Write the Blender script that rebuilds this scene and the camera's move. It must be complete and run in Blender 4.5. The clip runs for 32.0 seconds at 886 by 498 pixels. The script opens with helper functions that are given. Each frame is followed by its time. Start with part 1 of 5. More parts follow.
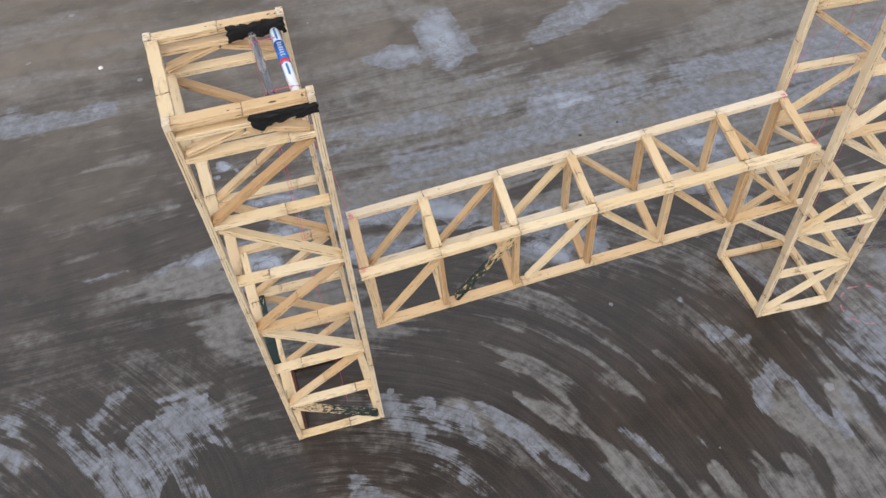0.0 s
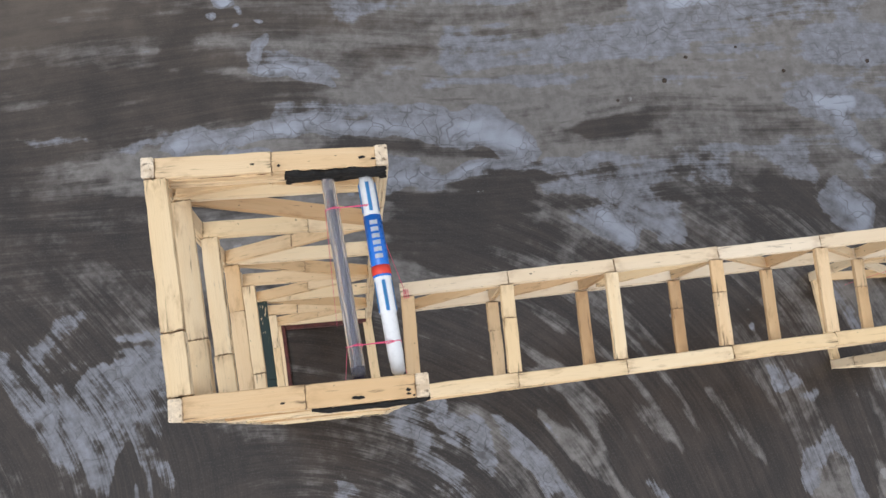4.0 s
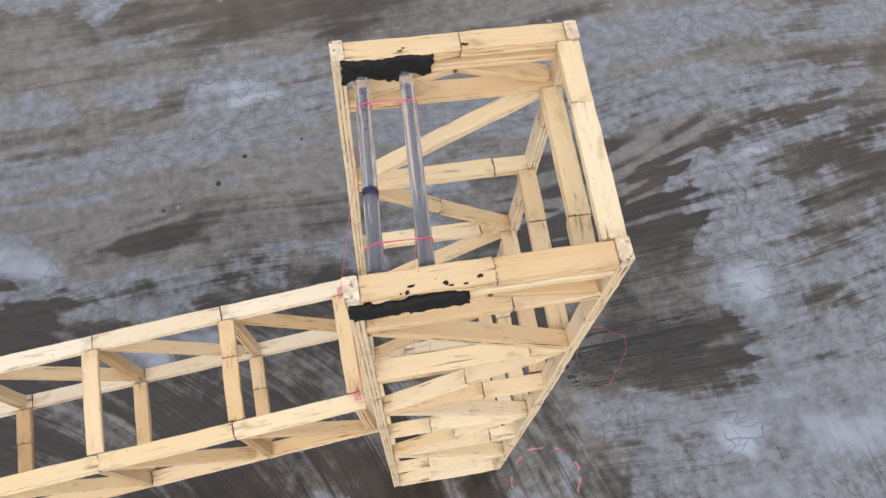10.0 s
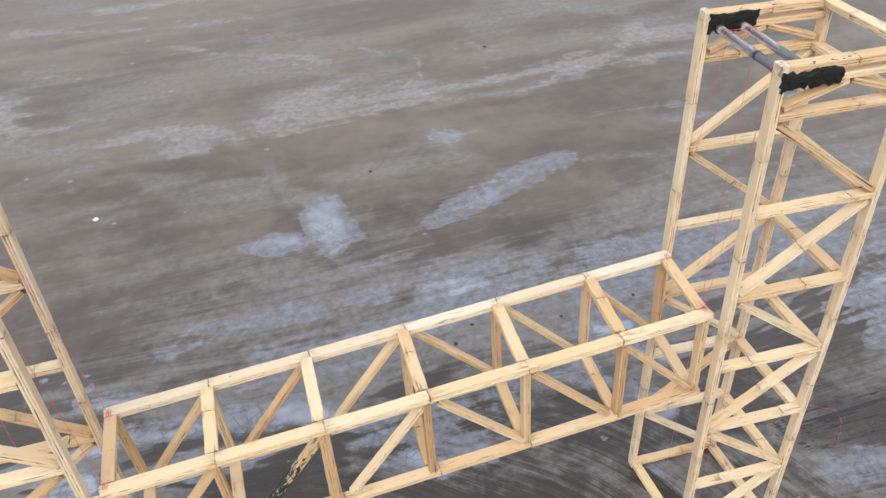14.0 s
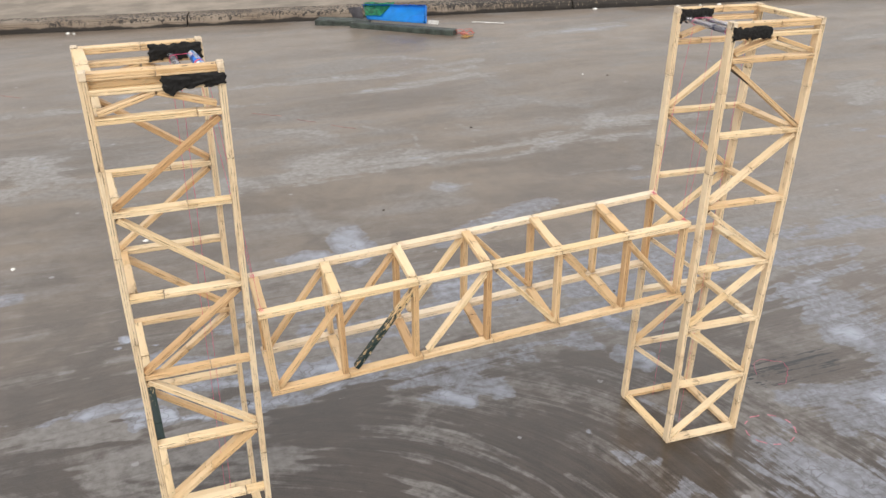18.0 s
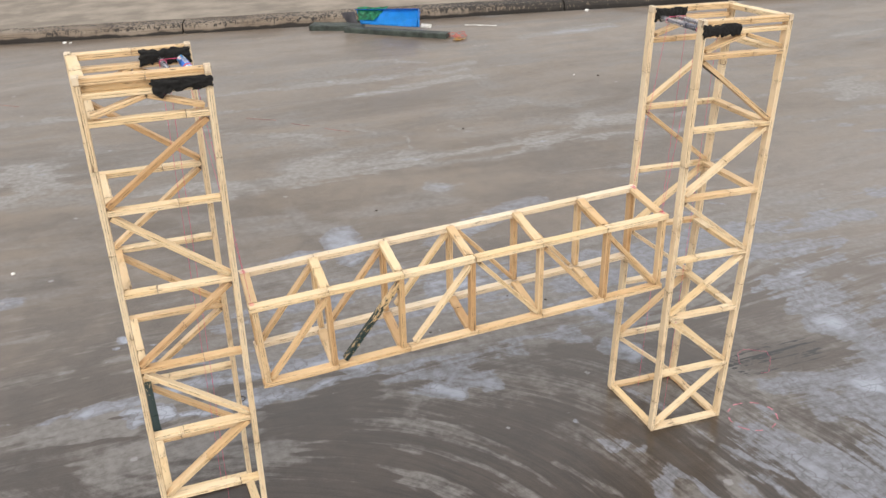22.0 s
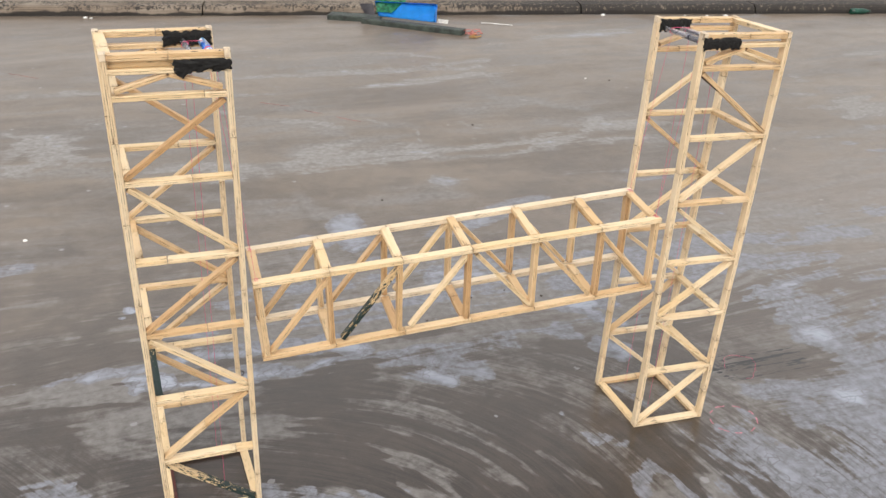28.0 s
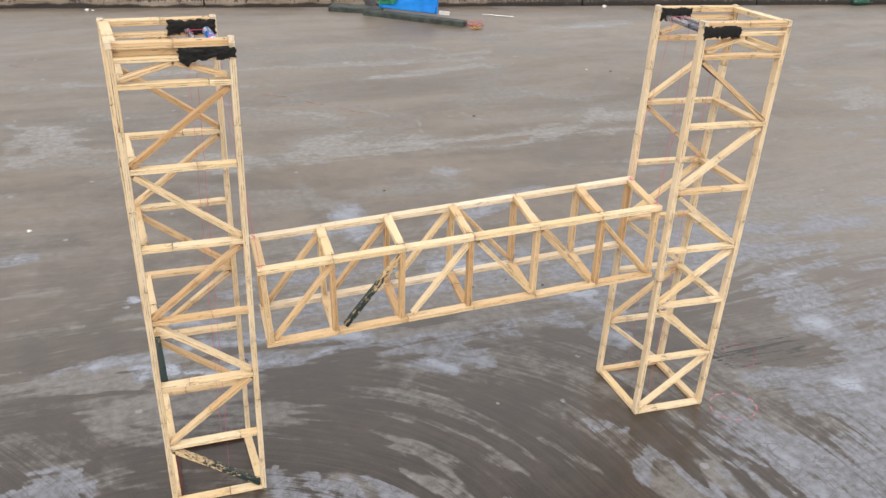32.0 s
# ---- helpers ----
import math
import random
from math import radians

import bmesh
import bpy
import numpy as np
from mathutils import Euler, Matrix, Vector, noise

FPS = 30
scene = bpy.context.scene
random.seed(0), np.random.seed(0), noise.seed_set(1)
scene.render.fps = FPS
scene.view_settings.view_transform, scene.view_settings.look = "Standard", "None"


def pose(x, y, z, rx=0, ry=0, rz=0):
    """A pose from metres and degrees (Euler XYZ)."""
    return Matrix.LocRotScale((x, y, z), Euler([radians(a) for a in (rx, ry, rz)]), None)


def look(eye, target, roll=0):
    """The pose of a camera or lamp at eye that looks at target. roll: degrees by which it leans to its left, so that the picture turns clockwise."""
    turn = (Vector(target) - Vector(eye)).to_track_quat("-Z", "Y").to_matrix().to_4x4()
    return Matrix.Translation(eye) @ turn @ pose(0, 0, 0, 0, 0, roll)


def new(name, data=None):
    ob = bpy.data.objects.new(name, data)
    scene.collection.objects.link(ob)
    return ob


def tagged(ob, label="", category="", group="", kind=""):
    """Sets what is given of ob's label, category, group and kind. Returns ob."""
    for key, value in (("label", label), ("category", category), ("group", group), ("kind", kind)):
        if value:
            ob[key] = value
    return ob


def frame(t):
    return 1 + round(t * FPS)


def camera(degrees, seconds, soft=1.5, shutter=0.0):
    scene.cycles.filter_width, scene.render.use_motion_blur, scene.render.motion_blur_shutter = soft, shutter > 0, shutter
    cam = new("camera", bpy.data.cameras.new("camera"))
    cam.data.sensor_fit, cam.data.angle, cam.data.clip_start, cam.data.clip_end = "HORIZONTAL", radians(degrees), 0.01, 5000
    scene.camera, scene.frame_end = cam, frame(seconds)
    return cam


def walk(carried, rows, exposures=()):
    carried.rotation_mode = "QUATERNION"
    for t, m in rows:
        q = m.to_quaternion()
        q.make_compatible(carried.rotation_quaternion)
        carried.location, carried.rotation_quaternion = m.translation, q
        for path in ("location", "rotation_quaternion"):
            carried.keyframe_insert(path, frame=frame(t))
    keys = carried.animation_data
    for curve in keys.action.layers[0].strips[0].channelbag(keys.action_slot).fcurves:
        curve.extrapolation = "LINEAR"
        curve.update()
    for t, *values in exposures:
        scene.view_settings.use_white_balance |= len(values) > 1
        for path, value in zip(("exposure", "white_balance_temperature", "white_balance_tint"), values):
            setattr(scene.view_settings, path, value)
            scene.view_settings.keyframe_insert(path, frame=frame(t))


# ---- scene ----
cam = camera(55.5, 32.0)
PATH = [
    (0, (-0.315, -0.643, 1.127), (-0.066, 0.592, -0.427), -5.9),
    (0.5, (-0.294, -0.494, 1.11), (-0.132, 0.622, -0.542), -5.6),
    (1, (-0.277, -0.373, 1.119), (-0.15, 0.552, -0.65), -2.9),
    (1.5, (-0.289, -0.24, 1.133), (-0.169, 0.477, -0.73), -2.1),
    (2, (-0.312, -0.172, 1.132), (-0.081, 0.434, -0.759), 8.7),
    (2.5, (-0.347, -0.141, 1.116), (-0.12, 0.449, -0.781), 13.1),
    (4.5, (-0.306, -0.113, 1.092), (-0.089, 0.382, -0.834), 17.0),
    (5, (-0.211, -0.123, 1.095), (-0.011, 0.363, -0.835), 15.1),
    (5.5, (-0.133, -0.134, 1.095), (0.047, 0.371, -0.832), 14.2),
    (6, (-0.046, -0.118, 1.092), (0.091, 0.316, -0.856), 13.4),
    (6.5, (0.033, -0.115, 1.092), (0.167, 0.32, -0.855), 14.8),
    (7, (0.104, -0.117, 1.086), (0.241, 0.276, -0.87), 16.5),
    (7.5, (0.171, -0.111, 1.086), (0.307, 0.278, -0.871), 16.9),
    (8, (0.244, -0.092, 1.082), (0.371, 0.278, -0.879), 15.6),
    (8.5, (0.303, -0.098, 1.071), (0.421, 0.232, -0.899), 14.9),
    (9, (0.326, -0.114, 1.057), (0.426, 0.261, -0.904), 6.8),
    (9.5, (0.315, -0.157, 1.026), (0.43, 0.351, -0.906), 2.5),
    (10, (0.292, -0.211, 0.986), (0.527, 0.613, -0.821), 2.6),
    (10.5, (0.277, -0.257, 0.956), (0.577, 0.888, -0.655), -1.5),
    (11, (0.273, -0.323, 0.924), (0.649, 1.017, -0.513), -2.5),
    (11.5, (0.258, -0.366, 0.897), (0.701, 1.138, -0.344), -4.5),
    (12, (0.212, -0.369, 0.875), (0.694, 1.233, -0.221), -4.2),
    (12.5, (0.125, -0.393, 0.884), (0.673, 1.184, -0.216), -4.6),
    (13, (0.034, -0.451, 0.902), (0.558, 1.113, -0.229), -5.6),
    (13.5, (-0.048, -0.521, 0.913), (0.484, 1.009, -0.259), -3.8),
    (14, (-0.123, -0.566, 0.930), (0.089, 0.212, 0.337), -4.2),
    (14.5, (-0.188, -0.598, 0.962), (0.051, 0.180, 0.380), -3.0),
    (15, (-0.228, -0.648, 0.962), (-0.019, 0.146, 0.391), -3.7),
    (15.5, (-0.258, -0.717, 0.989), (0.141, 0.861, -0.173), -1.9),
    (17.5, (-0.403, -0.862, 0.863), (0.23, 0.817, -0.022), -1.3),
    (18, (-0.378, -0.89, 0.855), (0.238, 0.791, -0.038), -0.9),
    (18.5, (-0.36, -0.935, 0.854), (0.229, 0.756, -0.036), -0.3),
    (19, (-0.356, -0.942, 0.85), (0.248, 0.739, -0.048), -1.6),
    (19.5, (-0.356, -0.941, 0.846), (0.268, 0.727, -0.064), -1.7),
    (20, (-0.361, -0.943, 0.849), (0.277, 0.733, -0.036), -1.9),
    (20.5, (-0.353, -0.942, 0.848), (0.262, 0.741, -0.039), -2.4),
    (21, (-0.353, -0.933, 0.851), (0.273, 0.741, -0.046), -2.0),
    (21.5, (-0.359, -0.935, 0.858), (0.264, 0.743, -0.033), -1.9),
    (22, (-0.372, -0.932, 0.86), (0.244, 0.752, -0.025), -1.8),
    (22.5, (-0.373, -0.927, 0.859), (0.223, 0.762, -0.032), -1.6),
    (23, (-0.369, -0.921, 0.86), (0.226, 0.764, -0.037), -1.3),
    (23.5, (-0.369, -0.919, 0.858), (0.224, 0.762, -0.049), -1.1),
    (24, (-0.367, -0.918, 0.855), (0.223, 0.758, -0.063), -0.8),
    (24.5, (-0.368, -0.92, 0.856), (0.222, 0.75, -0.073), -0.5),
    (26.5, (-0.379, -0.969, 0.87), (0.214, 0.709, -0.043), 0.7),
    (27, (-0.376, -0.969, 0.871), (0.224, 0.714, -0.029), 1.0),
    (27.5, (-0.375, -0.969, 0.87), (0.233, 0.715, -0.021), 1.2),
    (28, (-0.379, -0.976, 0.872), (0.224, 0.708, -0.022), 1.4),
    (28.5, (-0.381, -0.979, 0.873), (0.22, 0.707, -0.02), 1.5),
    (29, (-0.378, -0.981, 0.873), (0.22, 0.709, -0.015), 1.4),
    (29.5, (-0.379, -0.976, 0.874), (0.228, 0.711, -0.011), 1.5),
    (30, (-0.38, -0.978, 0.873), (0.227, 0.71, -0.012), 1.5),
    (30.5, (-0.381, -0.976, 0.872), (0.225, 0.711, -0.015), 1.4),
    (31, (-0.382, -0.978, 0.871), (0.218, 0.71, -0.018), 1.4),
    (31.5, (-0.38, -0.981, 0.872), (0.217, 0.702, -0.029), 1.5),
    (32, (-0.384, -0.987, 0.87), (0.214, 0.691, -0.039), 1.3),
]
EXPOSURES = [(0.0, 0.07, 6300, 10), (2.5, -0.03, 6300, 10), (5.0, -0.01, 6250, 10), (6.0, 0.18, 6350, 10), (9.0, 0.17, 6350, 10), (10.0, 0.16, 6350, 10), (12.0, 0.39, 6200, 10), (13.2, 0.38, 6200, 10), (14.0, 0.28, 6250, 10), (15.5, 0.26, 6300, 10), (18.0, 0.32, 6800, 10), (32.0, 0.34, 6760, 10)]
walk(cam, [(t, look(eye, target, roll)) for t, eye, target, roll in PATH], EXPOSURES)

# ---- daylight: overcast sky and a weak, wide sun ----
world = bpy.data.worlds.new("world")
scene.world = world
world.use_nodes = True
wn, wl = world.node_tree.nodes, world.node_tree.links
wn.clear()
sky = wn.new("ShaderNodeTexSky")
sky.sky_type, sky.sun_disc = "NISHITA", False
sky.sun_elevation, sky.sun_rotation = radians(49), radians(204)
sky.air_density, sky.dust_density, sky.ozone_density = 1.0, 3.0, 1.0
pale = wn.new("ShaderNodeHueSaturation")
pale.inputs["Saturation"].default_value = 0.30
wbg = wn.new("ShaderNodeBackground")
wbg.inputs["Strength"].default_value = 0.15
wout = wn.new("ShaderNodeOutputWorld")
wl.new(sky.outputs[0], pale.inputs["Color"])
cloud = wn.new("ShaderNodeMix")
cloud.data_type = "RGBA"
cloud.inputs[0].default_value, cloud.inputs[7].default_value = 0.5, (7.0, 7.1, 7.4, 1.0)
wl.new(pale.outputs[0], cloud.inputs[6])
wl.new(cloud.outputs[2], wbg.inputs["Color"])
wl.new(wbg.outputs[0], wout.inputs["Surface"])
sun = new("sun", bpy.data.lights.new("sun", "SUN"))
sun.data.energy, sun.data.angle, sun.data.color = 1.1, radians(35), (1.0, 0.96, 0.9)
sun.matrix_world = look((-0.8, -1.8, 2.3), (0, 0, 0))


# ---- materials ----
class Nodes:
    """A short way to write a node material."""

    def __init__(self, name):
        self.mat = bpy.data.materials.new(name)
        self.mat.use_nodes = True
        self.t = self.mat.node_tree
        self.bsdf = self.t.nodes["Principled BSDF"]

    def n(self, kind, **values):
        node = self.t.nodes.new(kind)
        for key, v in values.items():
            setattr(node, key, v)
        return node

    def link(self, a, b):
        self.t.links.new(a, b)

    def put(self, socket, v):
        if isinstance(v, bpy.types.NodeSocket):
            self.link(v, socket)
        else:
            socket.default_value = v

    def noise(self, coord, scale, detail=4.0, rough=0.55, distort=0.0):
        node = self.n("ShaderNodeTexNoise")
        self.link(coord, node.inputs["Vector"])
        node.inputs["Scale"].default_value, node.inputs["Detail"].default_value = scale, detail
        node.inputs["Roughness"].default_value, node.inputs["Distortion"].default_value = rough, distort
        return node.outputs["Fac"]

    def math(self, op, a, b=0.0, c=0.0):
        node = self.n("ShaderNodeMath", operation=op)
        for socket, v in zip(node.inputs, (a, b, c)):
            self.put(socket, v)
        return node.outputs[0]

    def ramp(self, v, a, b, lo=0.0, hi=1.0, smooth=True):
        node = self.n("ShaderNodeMapRange", interpolation_type="SMOOTHSTEP" if smooth else "LINEAR")
        for key, x in (("Value", v), ("From Min", a), ("From Max", b), ("To Min", lo), ("To Max", hi)):
            self.put(node.inputs[key], x)
        return node.outputs[0]

    def mix(self, f, a, b):
        node = self.n("ShaderNodeMix", data_type="RGBA")
        for key, v in ((0, f), (6, a), (7, b)):
            self.put(node.inputs[key], (*v, 1.0) if isinstance(v, tuple) else v)
        return node.outputs[2]

    def mapped(self, coord, scale=(1, 1, 1), turn=0.0, move=(0, 0, 0)):
        node = self.n("ShaderNodeMapping")
        self.link(coord, node.inputs["Vector"])
        node.inputs["Scale"].default_value, node.inputs["Rotation"].default_value = scale, (0, 0, radians(turn))
        node.inputs["Location"].default_value = move
        return node.outputs[0]

    def attr(self, name):
        return self.n("ShaderNodeAttribute", attribute_name=name)

    def bump(self, height, distance, strength=1.0):
        node = self.n("ShaderNodeBump")
        node.inputs["Distance"].default_value, node.inputs["Strength"].default_value = distance, strength
        self.link(height, node.inputs["Height"])
        self.link(node.outputs[0], self.bsdf.inputs["Normal"])

    def done(self, colour, rough, metal=0.0):
        self.put(self.bsdf.inputs["Base Color"], (*colour, 1.0) if isinstance(colour, tuple) else colour)
        self.put(self.bsdf.inputs["Roughness"], rough)
        self.bsdf.inputs["Metallic"].default_value = metal
        return self.mat


def wood(name, light, deep, paint=0.0, coat=((0.008, 0.018, 0.019), (0.014, 0.038, 0.034))):
    """Thin pale softwood sticks: grain along the stick, glue and dirt; paint: how much of an old dark coat is left on it."""
    m = Nodes(name)
    grain = m.attr("grain").outputs["Vector"]
    isle = m.attr("tone").outputs["Fac"]
    rand = m.n("ShaderNodeObjectInfo").outputs["Random"]
    fine = m.noise(m.mapped(grain, (40, 900, 900)), 1.0, 5, 0.6)
    broad = m.noise(m.mapped(grain, (12, 120, 120)), 1.0, 3, 0.5, 0.6)
    tone = m.math("ADD", m.math("MULTIPLY", isle, 0.55), m.math("MULTIPLY", rand, 0.45))
    col = m.mix(m.ramp(m.math("ADD", m.math("MULTIPLY", tone, 0.75), m.math("MULTIPLY", broad, 0.45)), 0.25, 0.95), light, deep)
    col = m.mix(m.ramp(fine, 0.5, 0.78, 0.0, 0.20), col, tuple(c * 0.62 for c in deep))
    smear = m.noise(m.mapped(grain, (45, 130, 130), move=(3, 1, 0)), 1.0, 4, 0.6, 0.2)
    col = m.mix(m.ramp(smear, 0.56, 0.78, 0.0, 0.50), col, (0.30, 0.17, 0.07))
    specks = m.noise(m.mapped(grain, (260, 420, 420), move=(7, 0, 2)), 1.0, 2, 0.4)
    col = m.mix(m.ramp(specks, 0.735, 0.79, 0.0, 0.80), col, (0.05, 0.035, 0.02))
    seam = m.math("MULTIPLY", m.attr("seam").outputs["Fac"], m.ramp(m.noise(m.mapped(grain, (48, 220, 220)), 1.0, 5, 0.65), 0.40, 0.62, 0.05, 1.0))
    col = m.mix(m.ramp(seam, 0.16, 0.74, 0.0, 0.88), col, (0.12, 0.060, 0.024))
    glue = m.math("MULTIPLY", m.ramp(m.attr("joint").outputs["Fac"], 0.0, 1.0), m.ramp(m.noise(m.mapped(grain, (90, 160, 160), move=(5, 2, 1)), 1.0, 4, 0.6), 0.40, 0.66))
    col = m.mix(m.math("MULTIPLY", glue, 0.34), col, (0.27, 0.140, 0.055))
    mould = m.math("MULTIPLY_ADD", m.attr("joint").outputs["Fac"], 0.06, m.noise(m.mapped(grain, (26, 300, 300), move=(9, 4, 6)), 1.0, 4, 0.65, 0.3))
    col = m.mix(m.ramp(mould, 0.61, 0.74, 0.0, 0.80), col, (0.085, 0.048, 0.022))
    rough = m.ramp(broad, 0.3, 0.7, 0.5, 0.68)
    if paint:
        worn = m.noise(m.mapped(grain, (120, 420, 420), move=(1, 5, 0)), 1.0, 4, 0.6)
        worn = m.math("MULTIPLY_ADD", m.math("SUBTRACT", worn, 0.5), 1.9, 0.5)
        left = m.ramp(m.math("ADD", worn, m.math("MULTIPLY", m.ramp(m.attr("along").outputs["Fac"], 0.30, 0.85, -0.22, 0.10), -1.0)), 0.66 - paint * 0.3, 0.68 - paint * 0.3)
        col = m.mix(left, col, m.mix(broad, *coat))
    m.bump(m.math("ADD", fine, m.math("MULTIPLY", broad, 0.6)), 0.0004, 0.6)
    return m.done(col, rough)


PINE = wood("pale_pine", (0.764, 0.582, 0.363), (0.659, 0.437, 0.224))
CREAM = wood("cream_pine", (0.822, 0.667, 0.448), (0.764, 0.568, 0.323))
UPRIGHT = wood("light_pine", (0.832, 0.690, 0.487), (0.764, 0.587, 0.368))
WHITED = wood("bleached_pine", (0.793, 0.676, 0.517), (0.736, 0.591, 0.407))
TAN = wood("tan_pine", (0.668, 0.461, 0.261), (0.554, 0.338, 0.161))
FLAKED = wood("flaked_green_pine", (0.707, 0.540, 0.328), (0.592, 0.395, 0.189), 0.45)
GREENED = wood("green_painted_pine", (0.668, 0.516, 0.328), (0.573, 0.395, 0.199), 1.6)

DARKENED = wood("dark_pine", (0.10, 0.07, 0.045), (0.045, 0.03, 0.02))


SWING, SWING_WEST = (-0.45, -0.36), (-1.0, -0.10)   # where whoever swept the yard stood


def concrete():
    """Damp, dark yard concrete with dried pale cement wash, brushed about in streaks."""
    m = Nodes("yard_concrete")
    p = m.n("ShaderNodeNewGeometry").outputs["Position"]
    stain = m.attr("stain").outputs["Fac"]
    dark = m.attr("soak").outputs["Fac"]
    y = m.n("ShaderNodeSeparateXYZ")
    m.link(p, y.inputs[0])
    wob = m.math("SUBTRACT", m.noise(p, 2.3, 3), 0.5)
    where = m.ramp(m.math("MULTIPLY_ADD", wob, 0.35, y.outputs[1]), 0.10, 0.32)
    east = m.math("MULTIPLY", m.ramp(m.math("MULTIPLY_ADD", wob, 0.3, y.outputs[0]), 0.44, 0.62), m.ramp(m.math("MULTIPLY_ADD", wob, 0.3, y.outputs[1]), -0.14, 0.0))
    where = m.math("MAXIMUM", where, east)
    away = m.math("SQRT", m.math("MULTIPLY_ADD", y.outputs[0], y.outputs[0], m.math("MULTIPLY", y.outputs[1], y.outputs[1])))
    where = m.math("MAXIMUM", where, m.ramp(m.math("MULTIPLY_ADD", wob, 0.8, away), 1.1, 1.7))
    west = m.ramp(m.math("MULTIPLY_ADD", wob, 0.3, y.outputs[0]), -0.60, -0.42, 1.0, 0.0)

    def bent(scale, amount):
        swirl = m.n("ShaderNodeTexNoise")
        m.link(p, swirl.inputs["Vector"])
        swirl.inputs["Scale"].default_value, swirl.inputs["Detail"].default_value = scale, 1.0
        less, add = m.n("ShaderNodeVectorMath", operation="SCALE"), m.n("ShaderNodeVectorMath", operation="ADD")
        m.link(swirl.outputs["Color"], less.inputs[0])
        less.inputs["Scale"].default_value = amount
        m.link(p, add.inputs[0])
        m.link(less.outputs[0], add.inputs[1])
        return add.outputs[0]

    b = bent(1.6, 0.16)
    split = m.n("ShaderNodeSeparateXYZ")
    m.link(b, split.inputs[0])

    def swung(cx, cy, reach):
        """Places along and across the arcs that a broom makes round a standing point."""
        dx, dy = m.math("SUBTRACT", split.outputs[0], cx + 0.08), m.math("SUBTRACT", split.outputs[1], cy + 0.08)
        put = m.n("ShaderNodeCombineXYZ")
        m.link(m.math("MULTIPLY", m.math("ARCTAN2", dx, dy), reach), put.inputs[0])
        m.link(m.math("SQRT", m.math("MULTIPLY_ADD", dx, dx, m.math("MULTIPLY", dy, dy))), put.inputs[1])
        return put.outputs[0]

    ways = (swung(*SWING, 0.55), swung(*SWING_WEST, 0.35), m.mapped(b, turn=1))

    def streaks(long, across, detail, move):
        one, two, level = (m.noise(m.mapped(w, (long, across, 1), move=move), 1.0, detail, 0.6) for w in ways)
        for f, other in ((west, two), (where, level)):
            node = m.n("ShaderNodeMix", data_type="FLOAT")
            for key, v in ((0, f), (2, one), (3, other)):
                m.put(node.inputs[key], v)
            one = node.outputs[0]
        return m.math("SUBTRACT", one, 0.5)

    broad = streaks(3.0, 24, 3, (0, 0, 0))
    thin = streaks(5.5, 120, 4, (4, 9, 0))
    hair = streaks(11.0, 430, 3, (2, 5, 0))
    cloud = m.math("SUBTRACT", m.noise(p, 6.0, 7, 0.6, 0.3), 0.5)
    fine = m.math("SUBTRACT", m.noise(p, 60.0, 6, 0.68), 0.5)
    grit = m.noise(p, 420.0, 3, 0.6)
    mottle = m.math("SUBTRACT", m.noise(p, 24.0, 4, 0.6, 0.6), 0.5)
    near = m.ramp(y.outputs[1], 0.35, 1.2, 1.0, 0.36)
    marble = m.math("SUBTRACT", m.noise(bent(2.2, 0.55), 4.5, 5, 0.55, 1.4), 0.5)
    rag = m.math("MULTIPLY", m.math("MULTIPLY_ADD", thin, m.ramp(where, 0.0, 1.0, 0.80, 0.50), m.math("MULTIPLY_ADD", hair, m.ramp(where, 0.0, 1.0, 0.42, 0.12), m.math("MULTIPLY_ADD", mottle, m.ramp(where, 0.0, 1.0, 0.5, 0.38), m.math("MULTIPLY", fine, m.ramp(where, 0.0, 1.0, 0.6, 0.42))))), near)
    for v, k in ((broad, m.ramp(where, 0.0, 1.0, 0.55, 0.80)), (cloud, 0.45), (marble, 0.50)):
        rag = m.math("MULTIPLY_ADD", v, k, rag)
    wash = m.ramp(m.math("MULTIPLY_ADD", rag, 0.62, stain), 0.44, 0.60)
    film = m.ramp(m.math("MULTIPLY_ADD", rag, 1.25, m.attr("film").outputs["Fac"]), 0.24, 0.95, 0.0, 0.72)
    cover = m.math("ADD", film, m.math("MULTIPLY", m.math("MULTIPLY", m.math("MULTIPLY", wash, m.ramp(m.math("MULTIPLY_ADD", thin, 0.8, m.math("MULTIPLY_ADD", hair, 0.9, m.math("MULTIPLY", fine, 0.7))), -0.24, 0.16, m.ramp(stain, 0.60, 0.82, 0.42, 0.88), 1.0)), m.ramp(marble, -0.25, 0.15, 0.72, 1.0)), m.math("SUBTRACT", 1.0, film)))
    cracks = m.n("ShaderNodeTexVoronoi", feature="DISTANCE_TO_EDGE")
    m.link(bent(30.0, 0.055), cracks.inputs["Vector"])
    cracks.inputs["Scale"].default_value = 36.0
    gap = m.math("MULTIPLY", m.ramp(cracks.outputs["Distance"], 0.0, 0.06, 0.6, 0.0), m.math("MULTIPLY", m.ramp(cloud, 0.02, 0.12), m.ramp(stain, 0.4, 0.6)))
    gap = m.math("MAXIMUM", gap, m.math("MULTIPLY", m.ramp(cracks.outputs["Distance"], 0.0, 0.05, 0.75, 0.0), m.math("MULTIPLY", m.ramp(stain, 0.52, 0.72), m.ramp(marble, -0.12, 0.05))))
    dash = m.math("MULTIPLY", m.ramp(streaks(16, 120, 2, (7, 3, 0)), 0.10, 0.16), m.ramp(cloud, -0.06, 0.08))
    gap = m.math("MAXIMUM", gap, m.math("MULTIPLY", dash, m.ramp(y.outputs[1], 0.5, 0.9, 0.6, 0.2)))
